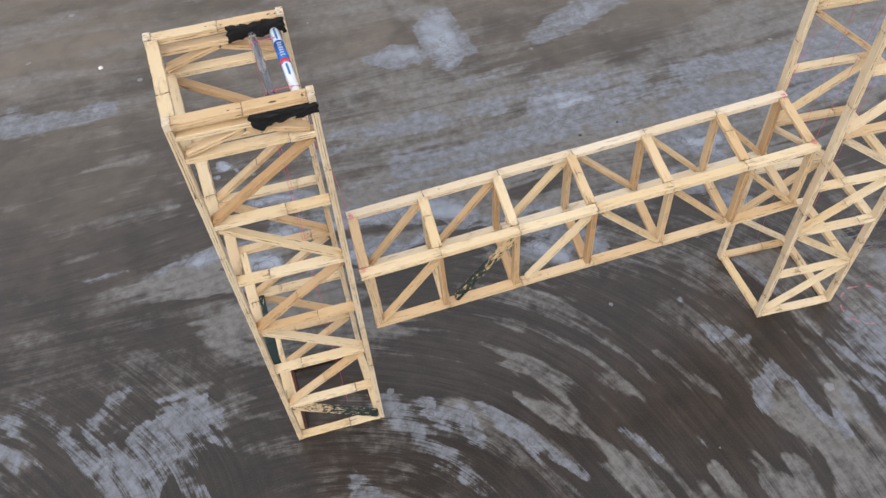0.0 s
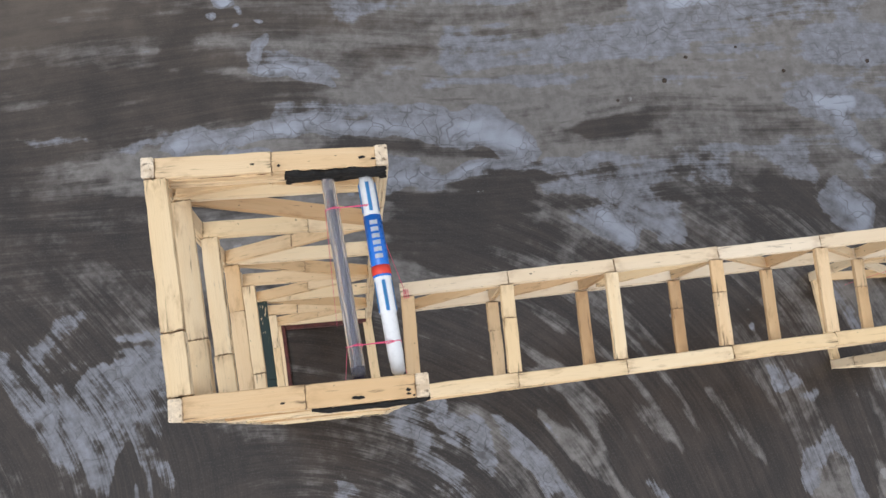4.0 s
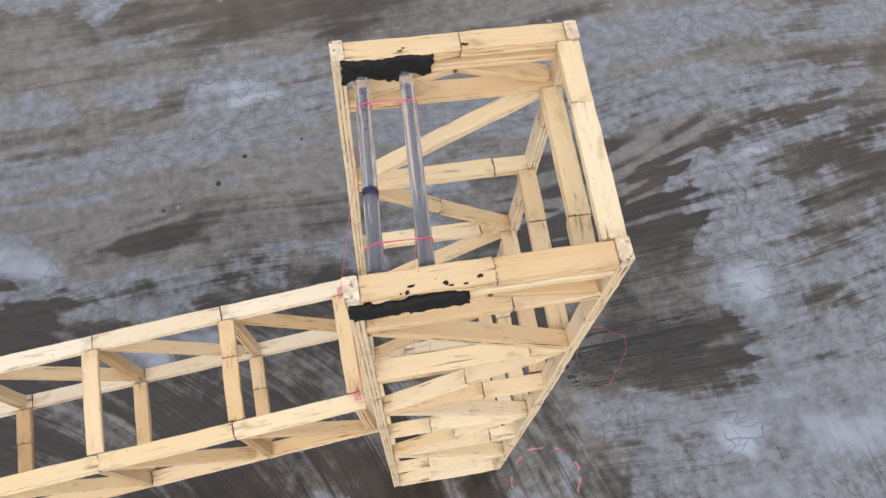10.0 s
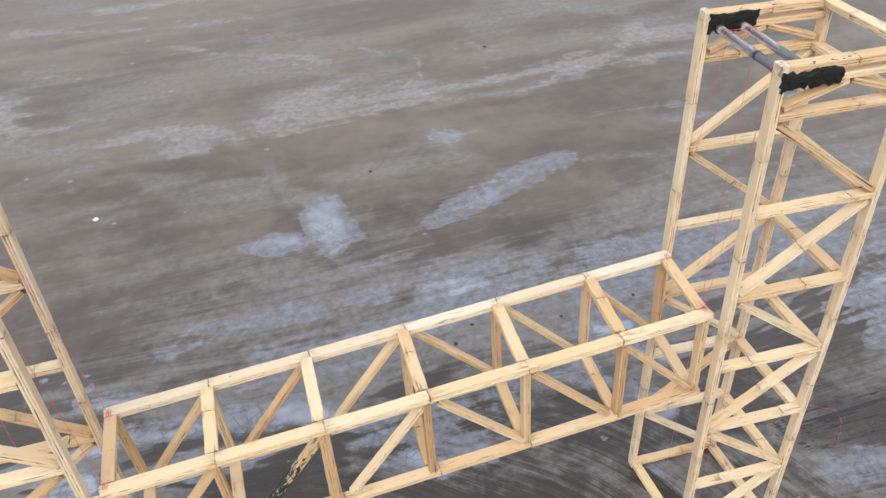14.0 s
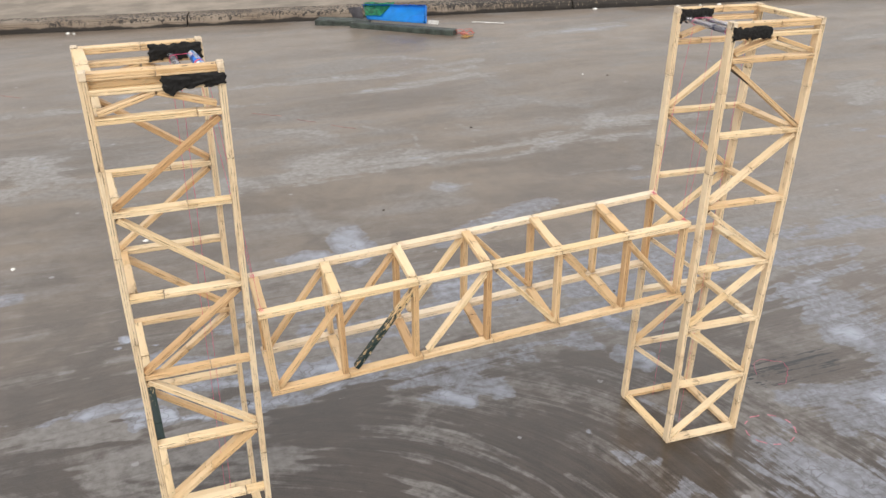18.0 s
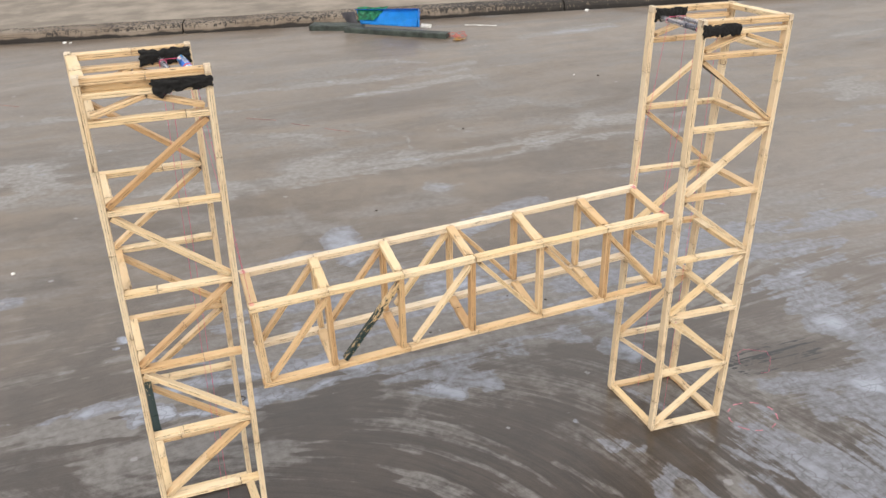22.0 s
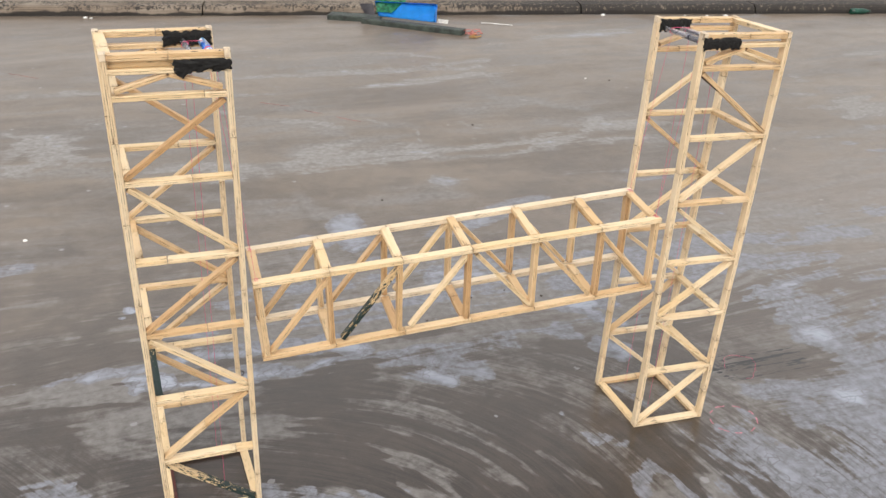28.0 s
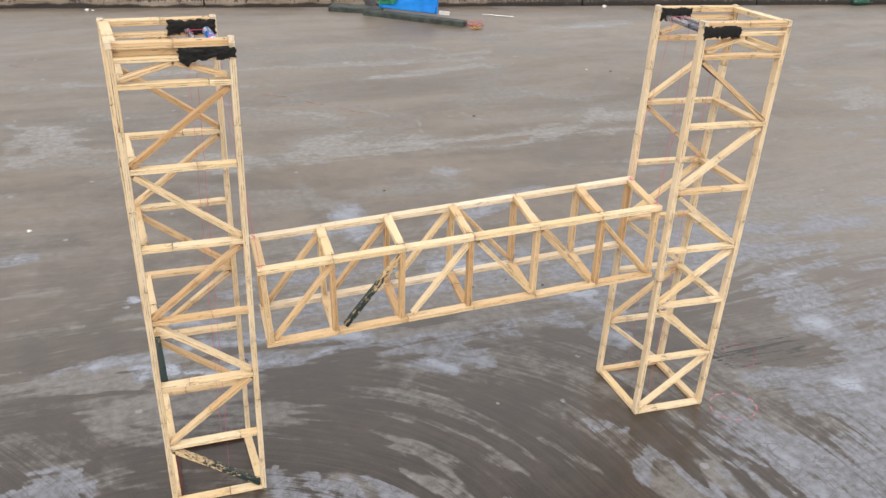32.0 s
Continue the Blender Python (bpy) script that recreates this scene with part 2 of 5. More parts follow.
    cover = m.math("MULTIPLY", cover, m.math("SUBTRACT", 1.0, m.math("MULTIPLY", gap, 0.65)))
    brushed = m.math("MULTIPLY_ADD", thin, 0.8, m.math("MULTIPLY_ADD", hair, 0.6, m.math("MULTIPLY_ADD", mottle, 0.5, m.math("MULTIPLY", cloud, 0.6))))
    near_bare = m.mix(m.ramp(brushed, -0.22, 0.26), (0.0075, 0.0046, 0.0032), (0.036, 0.0255, 0.0195))
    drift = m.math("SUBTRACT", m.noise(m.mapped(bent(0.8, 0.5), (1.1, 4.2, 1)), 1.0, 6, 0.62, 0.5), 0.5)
    unwashed = m.mix(m.ramp(m.math("MULTIPLY_ADD", drift, 0.9, m.math("MULTIPLY_ADD", mottle, 0.25, m.math("MULTIPLY", cloud, 0.35))), -0.20, 0.20), (0.070, 0.054, 0.040), (0.168, 0.135, 0.103))
    # the bare tone goes from dark near the model to paler with y
    bare = m.mix(m.ramp(m.math("MULTIPLY_ADD", cloud, 0.8, y.outputs[1]), 0.15, 1.3), near_bare, unwashed)
    bare = m.mix(m.ramp(grit, 0.5, 0.75, 0.0, 0.22), bare, (0.13, 0.11, 0.095))
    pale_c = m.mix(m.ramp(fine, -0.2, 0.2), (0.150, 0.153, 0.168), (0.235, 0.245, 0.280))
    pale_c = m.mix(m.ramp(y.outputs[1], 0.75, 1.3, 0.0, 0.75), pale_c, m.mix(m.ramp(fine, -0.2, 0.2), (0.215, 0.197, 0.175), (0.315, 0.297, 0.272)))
    pale_c = m.mix(m.ramp(m.math("MULTIPLY_ADD", cloud, 0.5, stain), 0.72, 1.05), pale_c, (0.33, 0.36, 0.425))
    thin_c = m.mix(m.ramp(fine, -0.2, 0.2), (0.165, 0.155, 0.146), (0.256, 0.245, 0.236))
    pale_c = m.mix(m.ramp(wash, 0.1, 0.7), thin_c, pale_c)
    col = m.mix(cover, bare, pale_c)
    soak = m.ramp(m.math("MULTIPLY_ADD", thin, 3.4, m.math("MULTIPLY_ADD", fine, 1.2, dark)), 0.50, 0.60, 0.0, 0.96)
    soak = m.math("MULTIPLY", soak, m.ramp(dark, 0.05, 0.3))
    col = m.mix(soak, col, (0.007, 0.006, 0.006))
    dots = m.n("ShaderNodeTexVoronoi", feature="F1")
    m.link(p, dots.inputs["Vector"])
    dots.inputs["Scale"].default_value = 21.0
    seed = m.n("ShaderNodeSeparateColor")
    m.link(dots.outputs["Color"], seed.inputs[0])
    size = m.ramp(seed.outputs[0], 0.88, 1.0, 0.0, 0.16)
    spot = m.ramp(m.math("SUBTRACT", size, m.math("MULTIPLY_ADD", fine, 0.45, dots.outputs["Distance"])), 0.0, 0.03)
    col = m.mix(m.math("MULTIPLY", spot, 0.5), col, (0.33, 0.33, 0.34))
    rough = m.ramp(m.math("MULTIPLY_ADD", cover, 0.5, cloud), -0.2, 0.5, 0.34, 0.56)
    m.bsdf.inputs["IOR"].default_value = 1.42
    m.link(m.math("MULTIPLY", m.ramp(soak, 0.0, 0.9, 1.0, 0.1), m.math("MULTIPLY", m.ramp(y.outputs[1], 0.3, 1.2, 0.80, 0.20), m.ramp(cover, 0.1, 0.9, 1.0, 0.25))), m.bsdf.inputs["Sheen Weight"])
    m.bsdf.inputs["Sheen Roughness"].default_value = 0.40
    m.bsdf.inputs["Sheen Tint"].default_value = (0.86, 0.68, 0.53, 1.0)
    m.link(m.math("MULTIPLY", m.ramp(y.outputs[1], 0.3, 1.3, 1.0, 0.12), m.ramp(cover, 0.1, 0.9, 1.0, 0.55)), m.bsdf.inputs["Coat Weight"])
    m.bsdf.inputs["Coat Roughness"].default_value, m.bsdf.inputs["Coat IOR"].default_value = 0.22, 1.40
    m.bump(m.math("MULTIPLY_ADD", fine, 0.5, m.math("MULTIPLY_ADD", cover, 0.35, m.math("MULTIPLY", grit, 0.25))), 0.002, 0.5)
    return m.done(col, rough)


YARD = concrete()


def plain(name, colour, rough=0.5, metal=0.0, vary=0.15, scale=60.0, bump=0.0003):
    m = Nodes(name)
    c = m.n("ShaderNodeTexCoord").outputs["Object"]
    f, g = m.noise(c, scale, 4), m.noise(c, scale * 6, 3)
    col = m.mix(m.ramp(f, 0.3, 0.7), tuple(v * (1 - vary) for v in colour), tuple(min(1, v * (1 + vary)) for v in colour))
    m.bump(m.math("ADD", f, m.math("MULTIPLY", g, 0.5)), bump, 0.6)
    return m.done(col, m.ramp(g, 0.3, 0.7, max(0.02, rough - 0.06), rough + 0.06), metal)


TAR = plain("black_sealant", (0.0040, 0.0037, 0.0036), 0.78, 0, 0.3, 300, 0.0002)
THREAD = plain("red_thread", (0.72, 0.085, 0.20), 0.75, 0, 0.1, 200)
WHITE = plain("white_plastic", (0.78, 0.80, 0.82), 0.3, 0, 0.03)
BLUE = plain("blue_label", (0.014, 0.16, 0.62), 0.3, 0, 0.05)
SKYBLUE = plain("light_blue_print", (0.10, 0.38, 0.72), 0.35, 0, 0.05)
RED = plain("red_print", (0.72, 0.05, 0.03), 0.4, 0, 0.05)
INK = plain("dark_ink", (0.012, 0.014, 0.05), 0.3)


def clear_plastic():
    m = Nodes("clear_plastic")
    m.bsdf.inputs["Transmission Weight"].default_value, m.bsdf.inputs["IOR"].default_value = 0.90, 1.18
    c = m.n("ShaderNodeTexCoord").outputs["Object"]
    return m.done((0.93, 0.93, 0.97), m.ramp(m.noise(c, 90, 4), 0.3, 0.7, 0.01, 0.05))


CLEAR = clear_plastic()


# ---- building helpers ----
def mesh_of(name, bm, material):
    data = bpy.data.meshes.new(name)
    bmesh.ops.recalc_face_normals(bm, faces=bm.faces)
    bm.to_mesh(data)
    bm.free()
    for mt in material if isinstance(material, (list, tuple)) else (material,):
        data.materials.append(mt)
    return data


def part(name, bm, material, parent, label=""):
    ob = new(name, mesh_of(name, bm, material))
    ob.parent = parent
    return tagged(ob, label)


def thing(name, bm, material, label, category, group="", kind=""):
    return tagged(new(name, mesh_of(name, bm, material) if bm else None), label, category, group, kind)


rng = random.Random(7)


def stick(p0, p1, wide, w, h, layers=3, whole=None, rough=1.0):
    """A run of thin flat sticks glued on one another, from p0 to p1; wide: the way of their broad side.
    whole: start and length of the member it belongs to, for the grain."""
    bm = bmesh.new()
    grain, along, tone = bm.verts.layers.float_vector.new("grain"), bm.verts.layers.float.new("along"), bm.verts.layers.float.new("tone")
    dirt, joint = bm.verts.layers.float.new("seam"), bm.verts.layers.float.new("joint")
    p0, p1 = Vector(p0), Vector(p1)
    axis, length = (p1 - p0).normalized(), (p1 - p0).length
    start, total = whole or (0.0, length)
    side = (Vector(wide) - axis * axis.dot(Vector(wide))).normalized()
    up = axis.cross(side)
    th = h / layers
    ch = min(0.0005, th * 0.16)
    ww = [w * rng.uniform(0.955, 1.02) / 2 for _ in range(layers)]
    off = [rng.uniform(-0.0003, 0.0003) * rough for _ in range(layers)]
    tones = [rng.random() for _ in range(layers)]
    right, left = [], []
    for k in range(layers):
        z0 = -h / 2 + k * th
        deep = 0.0006
        lo, hi = (ch if k == 0 else 0.00026), (ch if k == layers - 1 else 0.00026)
        points = [(ww[k] - (ch if k == 0 else deep), z0), (ww[k], z0 + lo + 0.00018), (ww[k], z0 + th - hi - 0.00018), (ww[k] - (ch if k == layers - 1 else deep), z0 + th - 0.00008)]
        if k == 0:
            points.insert(0, (ww[k] - ch - 0.0007, z0 - 0.00002))
        if k == layers - 1:
            points.append((ww[k] - ch - 0.0007, z0 + th - 0.00006))
        for q, z in points:
            groove = 1.0 if (z == z0 and k > 0) or (z > z0 + th * 0.8 and q < ww[k] and k < layers - 1) else 0.45 * (ww[k] - ch - 0.0002 < q < ww[k])
            right.append((off[k] + q, z, tones[k], groove, k))
            left.append((off[k] - q, z, tones[k], groove, layers + k))
    ring = right + left[::-1]
    n = len(ring)
    seed = Vector((rng.uniform(0, 9), rng.uniform(0, 9), rng.uniform(0, 9)))
    bow, lift = rng.uniform(-0.0004, 0.0004) * rough, rng.uniform(-0.0002, 0.0002) * rough
    rows = []
    tip = min(0.3, 0.0006 / length)
    soil = min(0.4, rng.uniform(0.003, 0.010) / length)
    more = max(1, int(length / 0.013))
    for f in sorted({0.0, tip, tip + 0.0005 / length, 1.0 - tip - 0.0005 / length, soil, 1.0 - soil, 1.0 - tip, 1.0, *(soil + (1 - 2 * soil) * k / (more + 1) for k in range(1, more + 1))}):
        lot = []
        arch = 4 * f * (1 - f)
        worn = [(rng.uniform(-1, 1), rng.uniform(-1, 1)) for _ in range(2 * layers)] if tip < f < 1 - tip else [(0, 0)] * (2 * layers)
        for q, r, t, g, which in ring:
            dq, dr = worn[which]
            v = bm.verts.new(p0 + axis * length * f + side * (q + bow * arch + 0.00022 * dq) + up * (r + lift * arch + 0.00010 * dr))
            v[grain] = seed + Vector((length * f, q, r))
            v[along], v[tone], v[dirt] = (start + length * f) / total, t, max(g * 0.92, (0.80 * (f in (0.0, 1.0)) + 0.45 * (f in (tip, 1.0 - tip))) * (1.0 if layers > 1 else 0.35))
            v[joint] = max(0.0, 1.0 - min(f, 1.0 - f) * length / 0.014)
            lot.append(v)
        rows.append(lot)
    for r0, r1 in zip(rows, rows[1:]):
        for i in range(n):
            bm.faces.new((r0[i], r0[(i + 1) % n], r1[(i + 1) % n], r1[i]))
    bm.faces.new(rows[0][::-1])
    bm.faces.new(rows[-1])
    return bm


def member(name, parent, p0, p1, wide, w=0.0115, h=0.007, layers=3, cuts=(), material=None, label="", rough=1.0):
    """One member, of as many pieces as its joints make."""
    p0, p1 = Vector(p0), Vector(p1)
    total = (p1 - p0).length
    stops = [0.0, *sorted(c for c in cuts if 0.02 < c < 0.98), 1.0]
    for a, b in zip(stops, stops[1:]):
        jog = Vector((rng.uniform(-1, 1), rng.uniform(-1, 1), rng.uniform(-1, 1))) * 0.00022 * rough
        g = 0.00022 / total
        made = part(name, stick(p0.lerp(p1, a + g * (a > 0)) + jog, p0.lerp(p1, b - g * (b < 1)) + jog, wide, w, h, layers, (a * total, total), rough), material or PINE, parent, label)
    return made


def lathe(bm, profile, place, n=18, slot=0):
    """Turns (distance along, radius) rows round the axis of place (its y)."""
    rows = [[bm.verts.new(place @ Vector((r * math.cos(2 * math.pi * k / n), s, r * math.sin(2 * math.pi * k / n)))) for k in range(n)] for s, r in profile]
    for r0, r1 in zip(rows, rows[1:]):
        for k in range(n):
            f = bm.faces.new((r0[k], r0[(k + 1) % n], r1[(k + 1) % n], r1[k]))
            f.smooth, f.material_index = True, slot
    for end in (rows[0][::-1], rows[-1]):
        bm.faces.new(end).material_index = slot
    return bm


def tube(bm, points, r=0.00020, n=5):
    """A thread along the points."""
    points = [Vector(p) for p in points]
    rows = []
    for i, p in enumerate(points):
        d = (points[min(i + 1, len(points) - 1)] - points[max(i - 1, 0)]).normalized()
        s = d.cross(Vector((0.3, 0.2, 1)) if abs(d.z) < 0.9 else Vector((1, 0, 0))).normalized()
        u = d.cross(s)
        rows.append([bm.verts.new(p + (s * math.cos(2 * math.pi * k / n) + u * math.sin(2 * math.pi * k / n)) * r) for k in range(n)])
    for r0, r1 in zip(rows, rows[1:]):
        for k in range(n):
            bm.faces.new((r0[k], r0[(k + 1) % n], r1[(k + 1) % n], r1[k])).smooth = True
    return bm


# ---- ground: one sheet, fine round the model, coarse to the horizon ----
STAINS, BARE, SMEARS = [], [], []


def stain(x0, y0, x1, y1, half, much):
    STAINS.append((x0, y0, x1, y1, half, much))


stain(-0.17, 0.46, 0.26, 0.50, 0.028, 0.60)
stain(0.00, 0.47, 0.26, 0.51, 0.019, 0.60)
stain(-0.30, 0.42, 0.52, 0.38, 0.027, 0.50)
stain(-0.75, 0.39, -0.51, 0.36, 0.009, 0.70)
stain(-0.51, 0.37, -0.34, 0.37, 0.017, 0.65)
stain(-0.28, 0.30, -0.20, 0.27, 0.012, 0.60)
stain(0.00, 0.22, 0.10, 0.20, 0.025, 0.65)
stain(0.36, 0.36, 0.45, 0.34, 0.027, 0.75)
stain(0.41, 0.28, 0.41, 0.22, 0.026, 0.50)
stain(-0.73, 0.09, -0.71, 0.02, 0.028, 0.65)
stain(-0.71, 0.02, -0.62, -0.07, 0.031, 0.75)
stain(0.42, 0.38, 0.96, 0.36, 0.017, 0.55)
stain(0.75, 0.19, 0.91, 0.12, 0.047, 0.55)
stain(0.79, 0.23, 0.87, 0.28, 0.025, 0.70)
stain(0.69, 0.00, 0.89, -0.05, 0.037, 0.50)
stain(0.60, -0.06, 0.70, -0.21, 0.066, 0.60)
stain(0.81, -0.06, 0.89, -0.21, 0.046, 0.65)
stain(0.38, -0.21, 0.38, -0.21, 0.036, 0.75)
stain(-0.40, 2.32, 0.88, 2.20, 0.038, 0.80)
stain(-0.30, 1.92, 0.17, 1.60, 0.028, 0.70)
stain(0.01, 1.43, 0.91, 1.28, 0.069, 0.50)
stain(-0.18, 1.31, -0.01, 1.27, 0.077, 0.65)
stain(-0.07, 0.68, 0.07, 0.47, 0.057, 0.45)
stain(0.33, 1.10, 0.37, 1.07, 0.042, 0.70)
stain(0.55, 1.63, 0.60, 1.51, 0.037, 0.60)
stain(-0.73, 1.60, -0.66, 1.49, 0.147, 0.60)
stain(-0.19, 1.26, 0.10, 1.27, 0.089, 0.55)
stain(-0.07, 2.10, 1.01, 2.16, 0.049, 0.50)
stain(0.78, 2.08, 0.86, 2.11, 0.107, 0.65)
stain(0.67, 1.26, 1.10, 1.28, 0.069, 0.50)
stain(2.10, 1.70, 2.08, 1.24, 0.105, 0.50)
stain(-0.89, 0.84, -0.71, 0.82, 0.054, 0.60)
stain(-0.88, 0.15, -0.82, 0.16, 0.031, 0.60)
stain(-0.76, 0.06, -0.60, 0.03, 0.052, 0.65)
stain(0.27, -0.14, 0.32, -0.25, 0.016, 0.60)
stain(-0.297, -0.02, -0.20, -0.20, 0.020, 0.66)
stain(-0.245, -0.02, -0.185, -0.115, 0.013, 0.70)
stain(-0.172, -0.03, -0.10, -0.14, 0.012, 0.68)
stain(-0.090, -0.144, -0.055, -0.21, 0.010, 0.64)
stain(0.02, -0.135, 0.065, -0.21, 0.014, 0.64)
stain(0.12, -0.128, 0.135, -0.21, 0.013, 0.58)
stain(0.215, -0.19, 0.274, -0.12, 0.013, 0.66)
stain(0.206, -0.045, 0.271, -0.058, 0.013, 0.72)
stain(0.30, -0.075, 0.32, -0.10, 0.013, 0.70)
stain(-0.37, -0.115, -0.33, -0.19, 0.012, 0.62)
stain(-0.76, 0.06, -0.66, 0.0, 0.022, 0.74)
stain(-0.74, 0.10, -0.69, 0.13, 0.012, 0.68)
stain(-0.61, 0.056, -0.555, 0.095, 0.010, 0.66)
stain(-0.79, 0.04, -0.80, 0.02, 0.014, 0.66)
stain(-0.65, -0.03, -0.62, -0.10, 0.026, 0.72)
SOAKED = len(STAINS)
stain(0.54, 0.06, 0.68, 0.065, 0.030, -0.62)
stain(0.00, 0.58, 0.09, 0.51, 0.050, -0.50)
stain(0.25, 0.63, 0.37, 0.65, 0.046, -0.50)
stain(-0.05, 0.33, 0.10, 0.34, 0.022, -0.60)
stain(-0.71, 0.65, -0.53, 0.43, 0.081, -0.20)
stain(-0.27, -0.10, 0.03, -0.14, 0.047, -0.25)
stain(-0.08, -0.05, 0.10, -0.11, 0.054, -0.28)
stain(-0.86, 0.59, -0.63, 0.59, 0.084, -0.20)
stain(-0.12, -0.07, 0.05, -0.12, 0.051, -0.20)
stain(-0.10, 0.34, 0.08, 0.28, 0.023, -0.20)
stain(-0.27, 0.54, -0.03, 0.50, 0.054, -0.25)
stain(-0.78, 0.59, -0.78, 0.59, 0.079, -0.20)
stain(0.06, -0.15, 0.31, -0.17, 0.038, -0.20)
stain(-0.22, 0.07, -0.06, -0.01, 0.051, -0.20)
stain(-0.29, 1.25, -0.03, 1.06, 0.102, -0.12)
stain(-0.07, 0.33, 0.09, 0.32, 0.021, -0.25)
stain(-0.06, -0.00, 0.05, -0.15, 0.040, -0.20)
stain(-0.16, 0.46, 0.02, 0.45, 0.025, 0.50)
stain(-0.26, 0.46, 0.11, 0.44, 0.021, 0.45)
stain(0.75, -0.10, 0.86, -0.22, 0.078, 0.65)
stain(0.62, -0.09, 0.84, -0.23, 0.080, 0.62)
stain(0.62, -0.01, 0.81, -0.15, 0.051, 0.60)
stain(0.80, 0.28, 0.96, 0.25, 0.060, 0.60)
stain(0.98, 1.41, 1.37, 1.28, 0.037, 0.60)
stain(0.37, 1.37, 1.00, 1.22, 0.037, 0.50)
stain(-0.31, 2.29, 0.89, 2.24, 0.037, 0.60)
stain(-0.98, 2.23, -0.26, 2.19, 0.034, 0.60)
stain(0.78, -0.16, 1.15, -0.34, 0.19, 0.72)
stain(0.60, -0.10, 0.95, 0.02, 0.08, 0.66)
stain(-0.20, 0.42, 0.95, 0.40, 0.035, 0.62)
stain(-0.25, 0.47, 0.35, 0.49, 0.045, 0.70)
stain(0.35, 0.46, 1.05, 0.37, 0.050, 0.68)
stain(0.85, 0.33, 1.20, 0.25, 0.06, 0.66)
stain(0.30, 0.53, 1.20, 0.48, 0.06, 0.72)
stain(-0.30, 0.55, 0.40, 0.57, 0.05, 0.66)
stain(-0.15, 0.44, 0.30, 0.47, 0.04, 0.66)
stain(-0.22, 0.29, 0.20, 0.25, 0.030, 0.58)
stain(0.20, 0.40, 0.75, 0.45, 0.035, 0.62)
stain(-0.05, 0.25, 0.40, 0.30, 0.03, 0.55)
stain(1.00, 0.05, 1.50, 0.20, 0.14, 0.62)
stain(1.05, 0.60, 1.60, 0.52, 0.09, 0.55)
stain(0.42, -0.14, 0.62, -0.32, 0.08, 0.66)
stain(0.48, -0.08, 0.60, -0.18, 0.05, 0.60)
stain(0.60, -0.22, 1.05, -0.10, 0.13, 0.62)
stain(0.45, -0.33, 0.95, -0.42, 0.10, 0.62)
stain(0.52, 0.20, 0.62, 0.30, 0.06, -0.30)
stain(0.05, -0.10, 0.26, -0.20, 0.07, -0.35)
stain(-0.10, -0.05, 0.10, -0.24, 0.06, -0.30)
stain(1.05, 1.05, 1.45, 0.95, 0.06, 0.45)
stain(-0.95, 1.05, -0.45, 1.15, 0.06, 0.45)
stain(0.70, 0.85, 1.20, 0.72, 0.05, 0.45)
stain(-0.60, 0.55, -0.20, 0.72, 0.05, 0.35)
stain(0.30, 0.10, 0.36, -0.10, 0.03, 0.42)


stain(-0.90, 2.25, -0.54, 2.19, 0.022, 0.62)
stain(-0.10, 2.10, 0.83, 1.99, 0.020, 0.62)
stain(-0.80, 1.80, -0.68, 1.64, 0.030, 0.62)
stain(-0.68, 1.64, -0.65, 1.48, 0.034, 0.66)
stain(-0.65, 1.46, -0.82, 1.49, 0.030, 0.62)
stain(-0.02, 1.32, 0.16, 1.41, 0.036, 0.78)
stain(-0.18, 1.27, 0.33, 1.25, 0.026, 0.66)
stain(0.33, 1.25, 0.55, 1.24, 0.020, 0.62)
stain(0.60, 2.55, 0.80, 2.35, 0.030, 0.64)
stain(0.54, 2.09, 0.90, 2.09, 0.026, 0.64)
stain(0.26, 1.66, 0.40, 1.50, 0.014, 0.64)
stain(0.40, 1.50, 0.38, 1.36, 0.014, 0.62)
stain(0.77, 1.34, 0.99, 1.37, 0.020, 0.62)
stain(1.90, 1.54, 2.09, 1.34, 0.045, 0.62)
stain(1.56, 1.21, 1.76, 0.93, 0.045, 0.62)
# a trail of drips
stain(-0.478, 0.598, -0.470, 0.580, 0.010, 1.10)
stain(-0.455, 0.566, -0.453, 0.562, 0.006, 1.10)
stain(-0.430, 0.546, -0.430, 0.546, 0.005, 1.10)
stain(-0.454, 0.532, -0.454, 0.532, 0.005, 1.10)
stain(-0.483, 0.557, -0.483, 0.557, 0.005, 1.10)
stain(-0.425, 0.508, -0.427, 0.470, 0.009, 1.00)
stain(-0.427, 0.462, -0.364, 0.449, 0.013, 0.95)
stain(-0.364, 0.449, -0.333, 0.432, 0.010, 0.90)
# patches of thicker wash
stain(-0.232, 0.379, -0.126, 0.362, 0.021, 0.88)
stain(-0.126, 0.362, -0.095, 0.335, 0.023, 0.90)
stain(0.147, 0.542, 0.245, 0.525, 0.036, 0.90)
stain(-0.020, 0.560, 0.147, 0.545, 0.023, 0.66)
stain(0.227, 0.754, 0.541, 0.881, 0.044, 0.80)
stain(-0.095, 0.793, -0.080, 0.785, 0.047, 0.88)
stain(0.012, 0.865, 0.015, 0.745, 0.047, 0.88)
stain(0.050, 0.775, 0.070, 0.740, 0.029, 0.80)
stain(0.040, 0.660, 0.200, 0.600, 0.052, 0.56)
stain(0.800, 0.290, 0.880, 0.287, 0.039, 0.80)
stain(0.795, 0.207, 0.800, 0.190, 0.065, 0.86)
stain(0.880, 0.215, 0.885, 0.185, 0.055, 0.80)
stain(0.802, 0.101, 0.802, 0.101, 0.065, 1.12)
stain(0.739, 0.260, 0.745, 0.255, 0.018, 0.86)
stain(0.380, 0.341, 0.392, 0.330, 0.039, 0.72)
stain(0.400, 0.300, 0.415, 0.280, 0.023, 0.66)
stain(0.820, 0.665, 0.840, 0.650, 0.039, 0.62)
